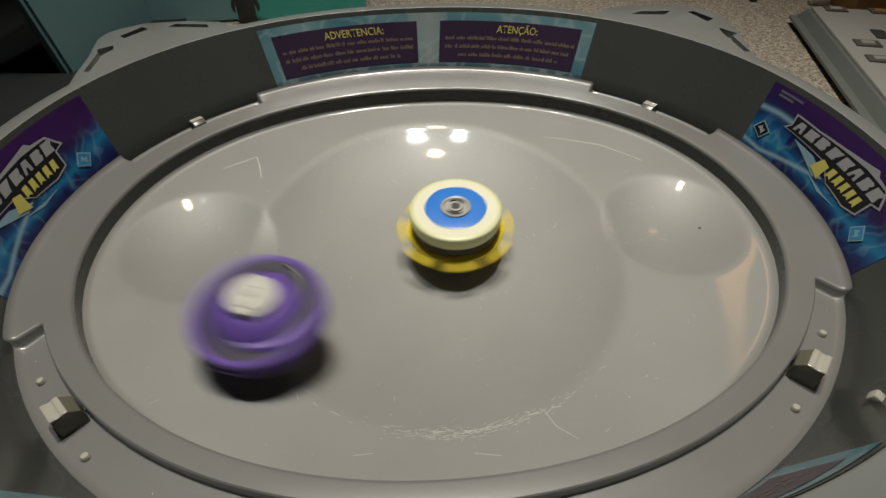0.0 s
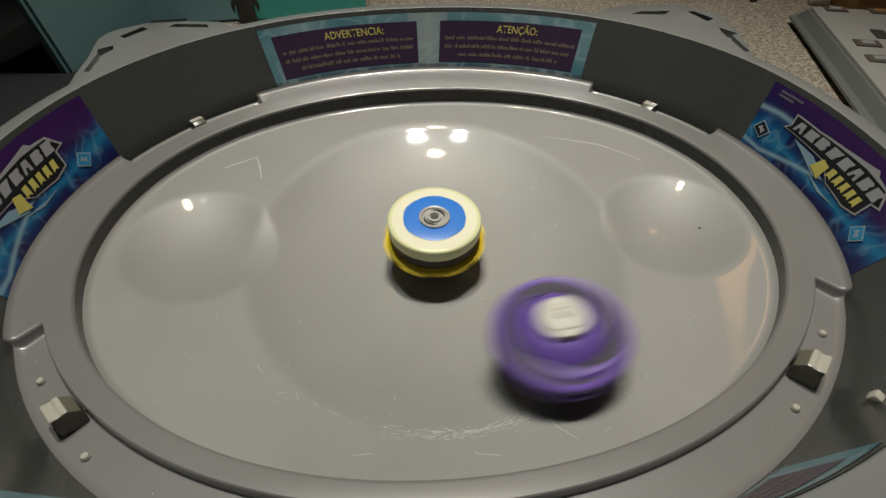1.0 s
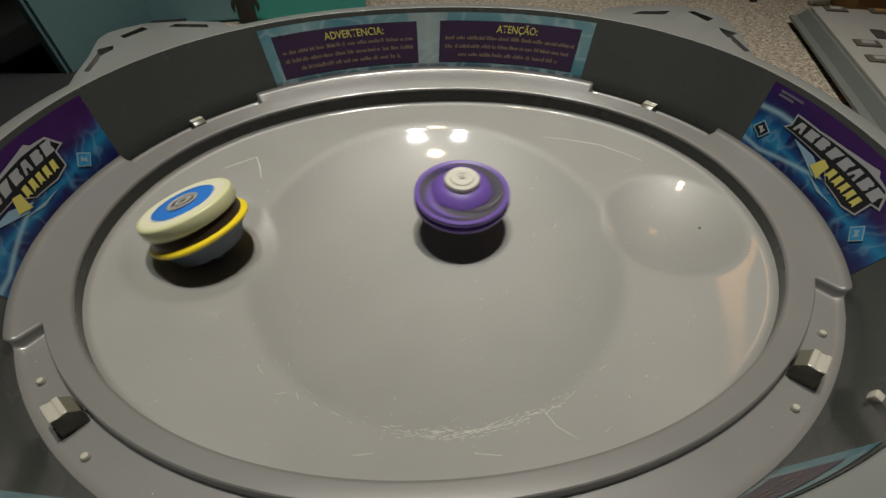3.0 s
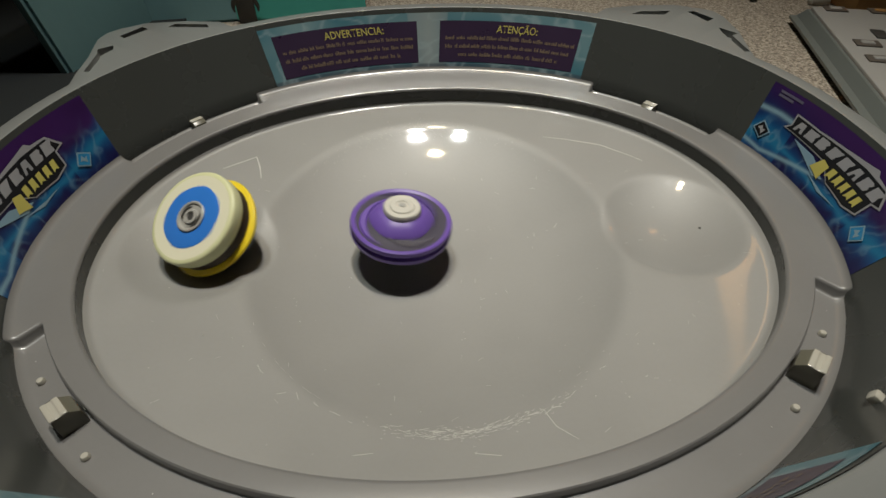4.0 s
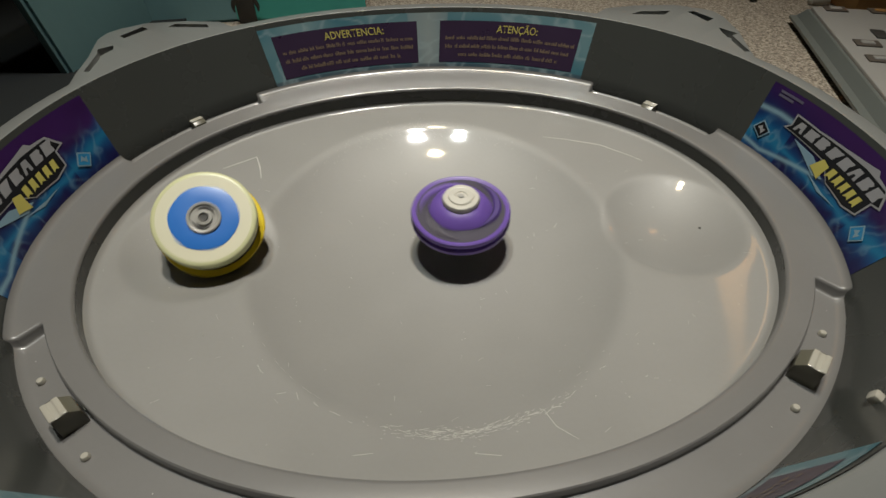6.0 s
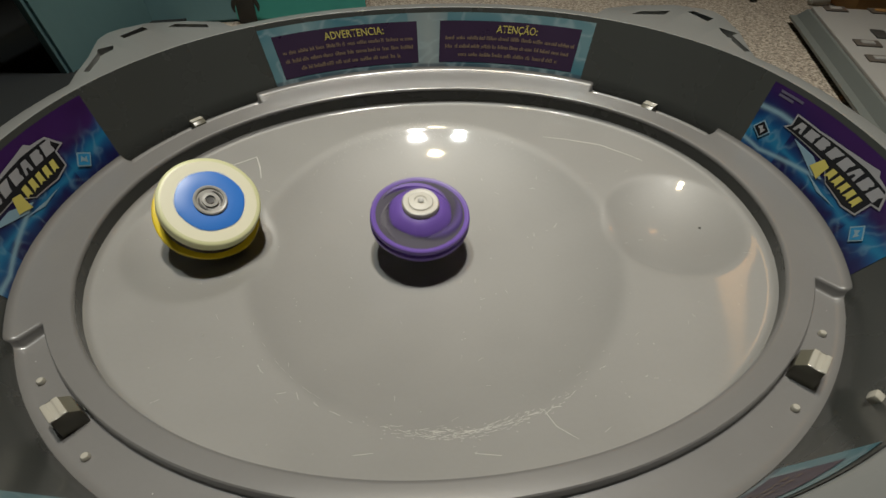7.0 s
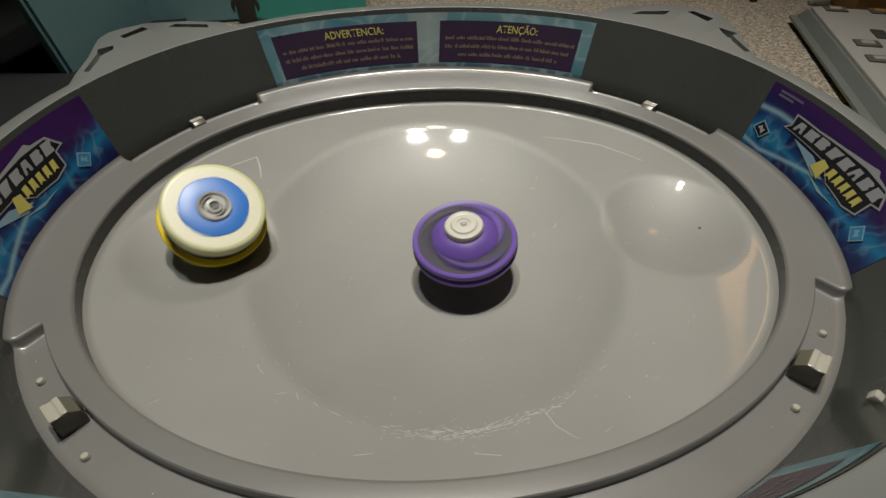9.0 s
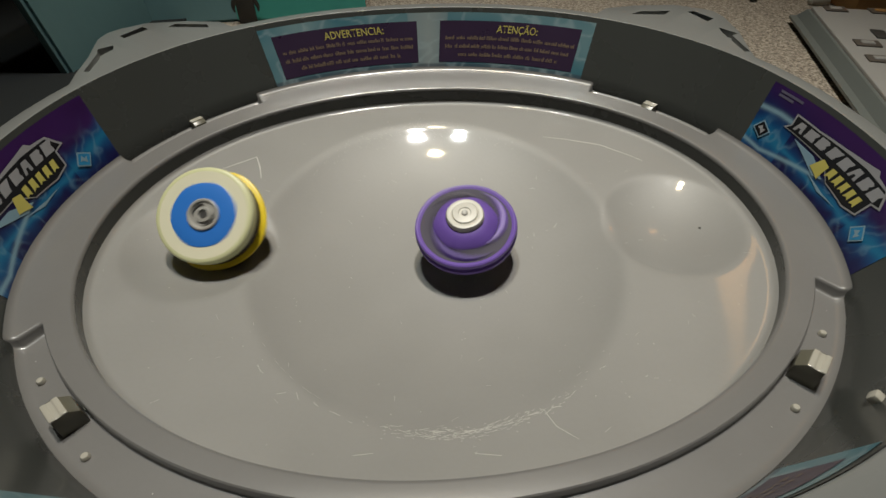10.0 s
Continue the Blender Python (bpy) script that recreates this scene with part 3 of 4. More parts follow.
for k in range(300):
    # worn band along the near crease, its pale streaks also standing in for glints
    a = radians(270 + rng.gauss(4, 12))
    r = 1.020 + rng.gauss(0.0, 0.012) + (0.03 * rng.random() if rng.random() < 0.2 else 0.0)
    x, y = A_CREASE * r * math.cos(a), CY_CREASE + B_CREASE * r * math.sin(a)
    d, ln = math.atan2(-B_CREASE * math.cos(a), A_CREASE * math.sin(a)) + math.pi + rng.uniform(-0.4, 0.4), 0.003 + 0.020 * rng.random() ** 2
    scratch(bm, ((x, y), (x + ln * math.cos(d), y + ln * math.sin(d))), rng.uniform(0.0003, 0.0010))
for k in range(260):
    # fainter wear along the far crease
    a = radians(90 + rng.gauss(6, 17))
    r = rng.gauss(0.97, 0.03)
    x, y = A_CREASE * r * math.cos(a), CY_CREASE + B_CREASE * r * math.sin(a)
    d, ln = rng.uniform(-1.5, 1.5), rng.uniform(0.002, 0.012)
    scratch(bm, ((x, y), (x + ln * math.cos(d), y + ln * math.sin(d))), rng.uniform(0.0002, 0.0005))
for a0 in range(214, 240, 3):
    # a worn line down the crease
    a = [radians(a0 + rng.uniform(0, 1) + q) for q in (0, 1.2, 2.4)]
    if rng.random() < 0.4:
        scratch(bm, [(A_CREASE * math.cos(q), CY_CREASE + B_CREASE * math.sin(q)) for q in a], 0.0003)
for k in range(110):
    a, r = rng.uniform(0, 2 * math.pi), math.sqrt(rng.uniform(0.02, 0.92))
    x, y, d, ln = r * math.cos(a), 0.8153 * r * math.sin(a), rng.uniform(0, 6.28), rng.uniform(0.003, 0.022)
    if math.hypot(x + ln, y / 0.8153 + ln) < 0.95:
        scratch(bm, ((x, y), (x + ln * math.cos(d), y + ln * math.sin(d))), rng.uniform(0.0003, 0.0006))
tagged(part("scuff_and_glint", bm, SCRATCH, stadium), kind="stuff")
bm = bmesh.new()
for k in range(90):
    # grains of dust
    a, r = rng.uniform(0, 2 * math.pi), math.sqrt(rng.uniform(0.01, 0.9))
    p = on_bowl(r * math.cos(a), 0.8153 * r * math.sin(a))
    s = rng.uniform(0.00008, 0.00028)
    bmesh.ops.create_icosphere(bm, subdivisions=1, radius=s, matrix=Matrix.Translation(p))
for k in range(40):
    # and a few on the low ledge
    t = radians(rng.choice((rng.uniform(206, 333), rng.uniform(24, 49))))
    x, y = oval(1.105, 0.945 if t < 3 else 0.93, 2.03, t)
    bmesh.ops.create_icosphere(bm, subdivisions=1, radius=rng.uniform(0.0001, 0.0003), matrix=Matrix.Translation((x, y, Z0 + S * LOW_Z)))
tagged(part("dust_grain", bm, SCRATCH, stadium), kind="stuff")
speck = part("dark_speck", lathe([(0.0, 0), (0.0006, 0.0001), (0.0005, 0.0004), (0.0, 0.0006)], 8), HOLE, stadium)
speck.location = on_bowl(0.862, -0.018)


# a small pale peg on the near wall
peg = part("peg", box_bm(0.0032, 0.0036, 0.0036, 0.0008), CLIP, stadium, "small pale peg on the wall")
peg.matrix_local = Matrix.Translation(wall_point(-49.0, 0.52, 0.002)) @ pose(0, 0, 0, 0, 20, -50)


# ---------- the two spinning tops ----------
def lobes(n, depth):
    return lambda a, r: 1 + depth * (math.cos(n * a) ** 6 - 0.3)


def arc_fin(bm, r0, r1, a0, a1, z0, z1, width, n=14):
    """A curved rib that runs from one radius to another."""
    last = None
    for k in range(n + 1):
        u = k / n
        a, r, w = a0 + (a1 - a0) * u, r0 + (r1 - r0) * u, width * math.sin(math.pi * (0.08 + 0.84 * u))
        z = z0 + (z1 - z0) * u
        c, s = math.cos(a), math.sin(a)
        cur = [bm.verts.new(((r - w) * c, (r - w) * s, z)), bm.verts.new(((r - 0.5 * w) * c, (r - 0.5 * w) * s, z + 0.0011)),
               bm.verts.new(((r + 0.5 * w) * c, (r + 0.5 * w) * s, z + 0.0011)), bm.verts.new(((r + w) * c, (r + w) * s, z))]
        if last:
            for q in range(3):
                bm.faces.new((last[q], last[q + 1], cur[q + 1], cur[q]))
        last = cur


def purple_top():
    top = tagged(new("spinning_top"), "purple plastic spinning top with off-white cap", "spinning top", "spinning tops")
    part("driver", lathe([(0, 0), (0.0012, 0.0001), (0.0026, 0.0016), (0.0034, 0.006), (0.0075, 0.0095), (0.0128, 0.0112), (0.0132, 0.0142), (0.0, 0.0144)], 48), SLATE, top, "dark slate tip")
    part("metal_disc", lathe([(0.0, 0.0142), (0.0192, 0.0144), (0.0202, 0.0152), (0.0202, 0.0170), (0.019, 0.0178), (0.0, 0.0180)], 72, lobes(5, 0.03)), BROWN, top, "dark metal weight disc")
    part("outer_ring", lathe([(0.0185, 0.0172), (0.0228, 0.0174), (0.0242, 0.0183), (0.0245, 0.0204), (0.0240, 0.0209), (0.0229, 0.0213), (0.0229, 0.0221), (0.0241, 0.0226), (0.0244, 0.0236), (0.0241, 0.0249), (0.0234, 0.0253), (0.0224, 0.0251), (0.0216, 0.0245), (0.0185, 0.0238), (0.0185, 0.0172)], 144, lobes(3, 0.010)), PURPLE, top)
    ring = part("recessed_ring", lathe([(0.0, 0.0236), (0.0216, 0.0240), (0.0218, 0.0246), (0.0190, 0.0244), (0.0160, 0.0251), (0.0142, 0.0260), (0.0, 0.0260)], 96), SMOKE, top, "smoky dark recessed ring")
    for k, (mt, a) in enumerate(((RIB, 0.2), (PURPLE_DARK, 2.3), (PURPLE, 4.4))):
        bm = bmesh.new()
        arc_fin(bm, 0.0156, 0.0204, a, a + (1.0 if k == 0 else 1.7), 0.0252, 0.0245, 0.0008 if k == 0 else 0.0022)
        part("swirl_rib", bm, mt, ring)
    part("dome", lathe([(0.0, 0.0242), (0.0150, 0.0246), (0.0153, 0.0257), (0.0146, 0.0268), (0.0124, 0.0286), (0.0098, 0.0306), (0.0, 0.0309)], 96, lobes(3, 0.06)), PURPLE, top)
    cap = part("cap", lathe([(0.0, 0.0302), (0.0089, 0.0304), (0.0090, 0.0320), (0.0084, 0.0331), (0.0067, 0.0334), (0.0061, 0.0331), (0.0056, 0.0338), (0.0030, 0.0340), (0.0027, 0.0336), (0.0, 0.0336)], 64, lobes(2, 0.03)), WHITE, top, "off-white cap")
    part("cap_socket", lathe([(0.0, 0.0337), (0.0013, 0.0338), (0.0015, 0.0341), (0.0011, 0.0343), (0.0, 0.0340)], 24), HUB, cap)
    return top


WINGS = []


def cream_top():
    top = tagged(new("spinning_top"), "cream plastic spinning top with blue face and yellow ring", "spinning top", "spinning tops")
    part("driver", lathe([(0, 0), (0.0014, 0.0001), (0.0030, 0.0016), (0.0036, 0.0045), (0.0070, 0.0066), (0.0, 0.0068)], 40), SLATE, top)
    part("base", lathe([(0.0, 0.0062), (0.0105, 0.0056), (0.0150, 0.0070), (0.0164, 0.0112), (0.0188, 0.0148), (0.0200, 0.0172), (0.0, 0.0176)], 96, lobes(4, 0.10)), SLATE, top, "slate blue lobed base")
    part("yellow_ring", lathe([(0.0150, 0.0168), (0.0224, 0.0167), (0.0232, 0.0172), (0.0235, 0.0180), (0.0232, 0.0187), (0.0225, 0.0190), (0.0150, 0.0200), (0.0150, 0.0168)], 144, lobes(2, 0.03)), YELLOW, top, "thin bright yellow ring")
    part("metal_disc", lathe([(0.0, 0.0192), (0.0207, 0.0193), (0.0210, 0.0198), (0.0204, 0.0240), (0.0194, 0.0250), (0.0, 0.0252)], 96), BROWN, top, "dark brown waist")
    body = part("cream_disc", lathe([(0.0, 0.0246), (0.0205, 0.0242), (0.0214, 0.0247), (0.0218, 0.0257), (0.0219, 0.0300), (0.0217, 0.0306), (0.0213, 0.03095), (0.0204, 0.0312), (0.0, 0.0312)], 144, lobes(3, 0.006)), CREAM, top)
    part("top_ring", lathe([(0.0138, 0.0309), (0.0201, 0.0309), (0.0198, 0.03122), (0.0140, 0.03122), (0.0138, 0.0309)], 120), CREAM_TOP, body, "pale cream face ring")
    part("blue_face", lathe([(0.0, 0.0309), (0.0144, 0.0309), (0.0146, 0.0314), (0.0140, 0.0316), (0.0068, 0.0313), (0.0, 0.0313)], 96, lobes(3, 0.035)), BLUE, top, "bright blue face")
    hub = part("hub", lathe([(0.0, 0.0310), (0.0070, 0.0311), (0.0072, 0.0320), (0.0067, 0.0323), (0.0060, 0.0321), (0.0055, 0.0314), (0.0036, 0.0313), (0.0034, 0.0322), (0.0022, 0.0323), (0.0018, 0.0314), (0.0, 0.0314)], 64), HUB, top, "grey hub")
    part("hub_hole", lathe([(0.0, 0.0313), (0.0017, 0.0315), (0.0015, 0.0319), (0.0, 0.0318)], 32), HOLE, hub)
    for a in (0.4, 3.6):
        bm = bmesh.new()
        arc_fin(bm, 0.0047, 0.0047, a, a + 1.7, 0.0309, 0.0309, 0.0008)
        part("hub_mark", bm, HOLE, hub)
    for k in range(8):
        # flat wings that slide out of the ring while the top spins fast
        bm = bmesh.new()
        prof = ((0.0160, 0.0171), (0.0222, 0.0171), (0.0228, 0.0176), (0.0228, 0.0181), (0.0222, 0.0186), (0.0160, 0.0186))
        last = None
        for q in range(7):
            a = radians(45 * k - 9 + 3 * q)
            cur = [bm.verts.new((r * math.cos(a), r * math.sin(a), z)) for r, z in prof]
            if last:
                for n in range(len(prof)):
                    bm.faces.new((last[n], cur[n], cur[(n + 1) % len(prof)], last[(n + 1) % len(prof)]))
            else:
                bm.faces.new(cur)
            last = cur
        bm.faces.new(last[::-1])
        bmesh.ops.recalc_face_normals(bm, faces=bm.faces)
        WINGS.append((part("ring_wing", bm, YELLOW, top), radians(45 * k)))
    return top


purple = purple_top()
cream = cream_top()

# ---------- the ground and the room ----------
bm = bmesh.new()
bmesh.ops.create_grid(bm, x_segments=2, y_segments=2, size=1.75)
tagged(part("ground", bm, CARPET), "speckled grey-brown carpet floor", "carpet", kind="structure")
for name, (x, y, z, sx, sy, sz) in {"wall_north": (0, 1.8, 1.2, 3.6, 0.1, 2.5), "wall_south": (0, -1.8, 1.2, 3.6, 0.1, 2.5), "wall_east": (1.8, 0, 1.2, 0.1, 3.5, 2.5), "wall_west": (-1.8, 0, 1.2, 0.1, 3.5, 2.5)}.items():
    tagged(part(name, box_bm(sx, sy, sz, 0, (x, y, z)), PAINT, smooth=False), "plain beige painted room wall", "wall", kind="structure")
tagged(part("ceiling", box_bm(3.7, 3.7, 0.1, 0, (0, 0, 2.45)), PAINT, smooth=False), "plain pale painted ceiling", "ceiling", kind="structure")


def wall_lamp():
    """A warm lamp with a paper shade, high on the wall, which the bowl mirrors."""
    ob = tagged(new("wall_lamp"), "warm glowing paper-shade lamp high on the wall", "lamp")
    part("shade", lathe([(0.060, -0.075), (0.068, -0.070), (0.080, 0.0), (0.060, 0.06), (0.04, 0.070), (0.0, 0.070)], 40), GLOW, ob, "glowing orange paper shade")
    part("bracket", box_bm(0.03, 0.20, 0.03, 0.004, (0, 0.13, 0.03)), HOLE, ob)
    ob.matrix_world = pose(1.025, 1.53, 1.625)
    return ob


wall_lamp()


def slab(name, p0, p1, thick, z0, z1, material, parent=None, lean=0.0):
    """An upright panel over the ground line from p0 to p1."""
    a, b = Vector((*p0, 0)), Vector((*p1, 0))
    d = (b - a).normalized()
    n = Vector((-d.y, d.x, 0))
    bm = bmesh.new()
    vs = []
    for z in (z0, z1):
        k = n * lean * (z - z0)
        for q in (a, b, b + n * thick, a + n * thick):
            vs.append(bm.verts.new(q + k + Vector((0, 0, z))))
    for f in ((3, 2, 1, 0), (4, 5, 6, 7), (0, 1, 5, 4), (1, 2, 6, 5), (2, 3, 7, 6), (3, 0, 4, 7)):
        bm.faces.new([vs[i] for i in f])
    bmesh.ops.bevel(bm, geom=list(bm.edges), offset=0.003, segments=2, affect="EDGES")
    return part(name, bm, material, parent)


def storage_bin():
    ob = tagged(new("storage_bin"), "dark teal plastic storage bin standing on the carpet", "bin")
    slab("side_panel", (-0.2837, 0.254), (-0.2555, 0.380), 0.012, 0.0, 0.30, TEAL, ob, 0.16)
    slab("front_panel", (-0.262, 0.373), (-0.172, 0.381), 0.012, 0.0, 0.30, TEAL, ob, 0.3)
    slab("back_panel", (-0.60, 0.62), (-0.05, 0.66), 0.012, 0.0, 0.30, TEAL, ob)
    return ob


def green_tub():
    ob = tagged(new("green_tub"), "green-teal plastic tub with a black handle beside the bin", "tub")
    slab("front_panel", (-0.175, 0.376), (-0.045, 0.387), 0.012, 0.0, 0.24, TEAL_GREEN, ob, 0.3)
    slab("side_panel", (-0.060, 0.404), (-0.072, 0.545), 0.012, 0.0, 0.24, TEAL_GREEN, ob)
    slab("base_panel", (-0.172, 0.396), (-0.074, 0.404), 0.14, 0.0, 0.01, TEAL_GREEN, ob)
    bm = bmesh.new()
    arc_fin(bm, 0.012, 0.012, -0.3, 3.4, 0.0, 0.0, 0.0035)
    h = part("handle", bm, HOLE, ob, "black handle")
    h.matrix_local = pose(-0.164, 0.378, 0.014, 100, 0, 5)
    part("handle_plate", box_bm(0.018, 0.003, 0.026, 0.001, (-0.164, 0.377, 0.013)), HOLE, ob, "black handle plate")
    return ob


green_tub()
storage_bin()


# dark sheet added to blacken the carpet left of the bin
def cloth():
    bm = bmesh.new()
    n = 26
    grid = [[bm.verts.new((-0.225 - 0.95 * i / n, -0.5 + 1.9 * j / n, 0.004 + 0.006 * noise.noise(Vector((i * 0.35, j * 0.35, 2))) ** 2)) for j in range(n + 1)] for i in range(n + 1)]
    for i in range(n):
        for j in range(n):
            bm.faces.new((grid[i][j], grid[i][j + 1], grid[i + 1][j + 1], grid[i + 1][j]))
    ob = part("dark_sheet", bm, DARKSHEET)
    mod = ob.modifiers.new("thickness", "SOLIDIFY")
    mod.thickness, mod.offset = 0.002, 1
    return tagged(ob, "dark sheet added over the carpet to blacken the left side", "cloth")


cloth()


def game_board():
    """A grey plastic board with a stepped edge and square sockets, beside the stadium."""
    ob = tagged(new("plastic_board"), "light grey plastic board with square sockets, on the carpet", "board")
    L, W, T = 0.34, 0.26, 0.015
    prof = ((0.010, -T), (0.0, -T + 0.004), (0.0, -0.009), (0.004, -0.0075), (0.0085, -0.001), (0.0105, 0.0))
    rings = []
    bm = bmesh.new()
    for inset, z in prof:
        rings.append([bm.verts.new((x, y, z)) for x, y in ((inset, inset), (W - inset, inset), (W - inset, L - inset), (inset, L - inset))])
    bm.faces.new(rings[0][::-1])
    for a, b in zip(rings, rings[1:]):
        for k in range(4):
            j = (k + 1) % 4
            bm.faces.new((a[k], a[j], b[j], b[k]))
    part("edge", bm, BOARD_SIDE, ob, "green-grey stepped edge", smooth=False)
    part("top_plate", box_bm(W - 0.020, L - 0.020, 0.003, 0.0008, (W / 2, L / 2, 0.0005)), BOARD, ob)
    for k, (x, y, kind) in enumerate(((0.0265, 0.015, 0), (0.060, 0.014, 1), (0.027, 0.088, 0), (0.026, 0.116, 0), (0.042, 0.067, 2), (0.10, 0.05, 0), (0.085, 0.11, 0))):
        if kind == 2:
            part("slot", box_bm(0.009, 0.017, 0.0012, 0.0004, (x, y, 0.0024)), HOLE, ob)
            continue
        sock = part("socket", box_bm(0.0165, 0.0115, 0.0014, 0.0005, (x, y, 0.0024)), RUSTY, ob, "brown square socket")
        part("socket_pad", box_bm(0.0085, 0.0055, 0.0012, 0.0005, (x, y, 0.0031)), WOOD if kind == 1 else BOARD, sock)
    # local x runs away from the stadium, local y towards the camera
    e1 = Vector((-0.302, -0.953, 0)) * 1.158
    e2 = Vector((0.953, -0.302, 0)) * 1.158
    ob.matrix_world = Matrix(((e2.x, e1.x, 0, 0.3751), (e2.y, e1.y, 0, 0.3251), (0, 0, 1.158, 0.0177), (0, 0, 0, 1)))
    return ob


game_board()
tagged(part("wooden_box", box_bm(0.5, 0.10, 0.03, 0.004, (0.70, 0.385, 0.015)), WOOD), "orange-brown wooden box lying on the carpet", "box")
stub = tagged(part("pen", lathe([(0.0, 0.0), (0.0035, 0.001), (0.0042, 0.004), (0.0042, 0.09), (0.003, 0.096), (0.0, 0.097)], 20), HOLE), "black pen lying on the carpet", "pen")
stub.matrix_world = pose(0.372, 0.385, 0.0043, 90, 0, 152) @ pose(0, 0, 0)
tagged(part("chalk_piece", box_bm(0.022, 0.010, 0.008, 0.003, (0.437, 0.372, 0.004)), WHITE), "small white block on the carpet", "block")


# ---------- what moves ----------
def glide(path, t):
    """Place and lean at a time, by a smooth curve through the rows."""
    k = 0
    while k < len(path) - 2 and path[k + 1][0] <= t:
        k += 1
    p0, p1, p2, p3 = path[max(0, k - 1)], path[k], path[k + 1], path[min(len(path) - 1, k + 2)]
    h = p2[0] - p1[0]
    u = max(0.0, min(1.0, (t - p1[0]) / h))
    out = []
    for c in range(1, 6):
        m1 = (p2[c] - p0[c]) / max(1e-6, p2[0] - p0[0]) * h
        m2 = (p3[c] - p1[c]) / max(1e-6, p3[0] - p1[0]) * h
        out.append((2 * u ** 3 - 3 * u * u + 1) * p1[c] + (u ** 3 - 2 * u * u + u) * m1 + (3 * u * u - 2 * u ** 3) * p2[c] + (u ** 3 - u * u) * m2)
    return out


def spun(path, degrees):
    """Rows for walk(): the tip's place, the leaning axis, and the spin about it."""
    rows = []
    for k in range(301):
        t = k / 30
        x, y, z, nx, ny = glide(path, t)
        axis = Vector((nx, ny, math.sqrt(max(0.05, 1 - nx * nx - ny * ny))))
        lean = Vector((0, 0, 1)).rotation_difference(axis).to_matrix().to_4x4()
        rows.append((t, Matrix.Translation((x, y, z)) @ lean @ Matrix.Rotation(radians(degrees) * k, 4, "Z")))
    return rows


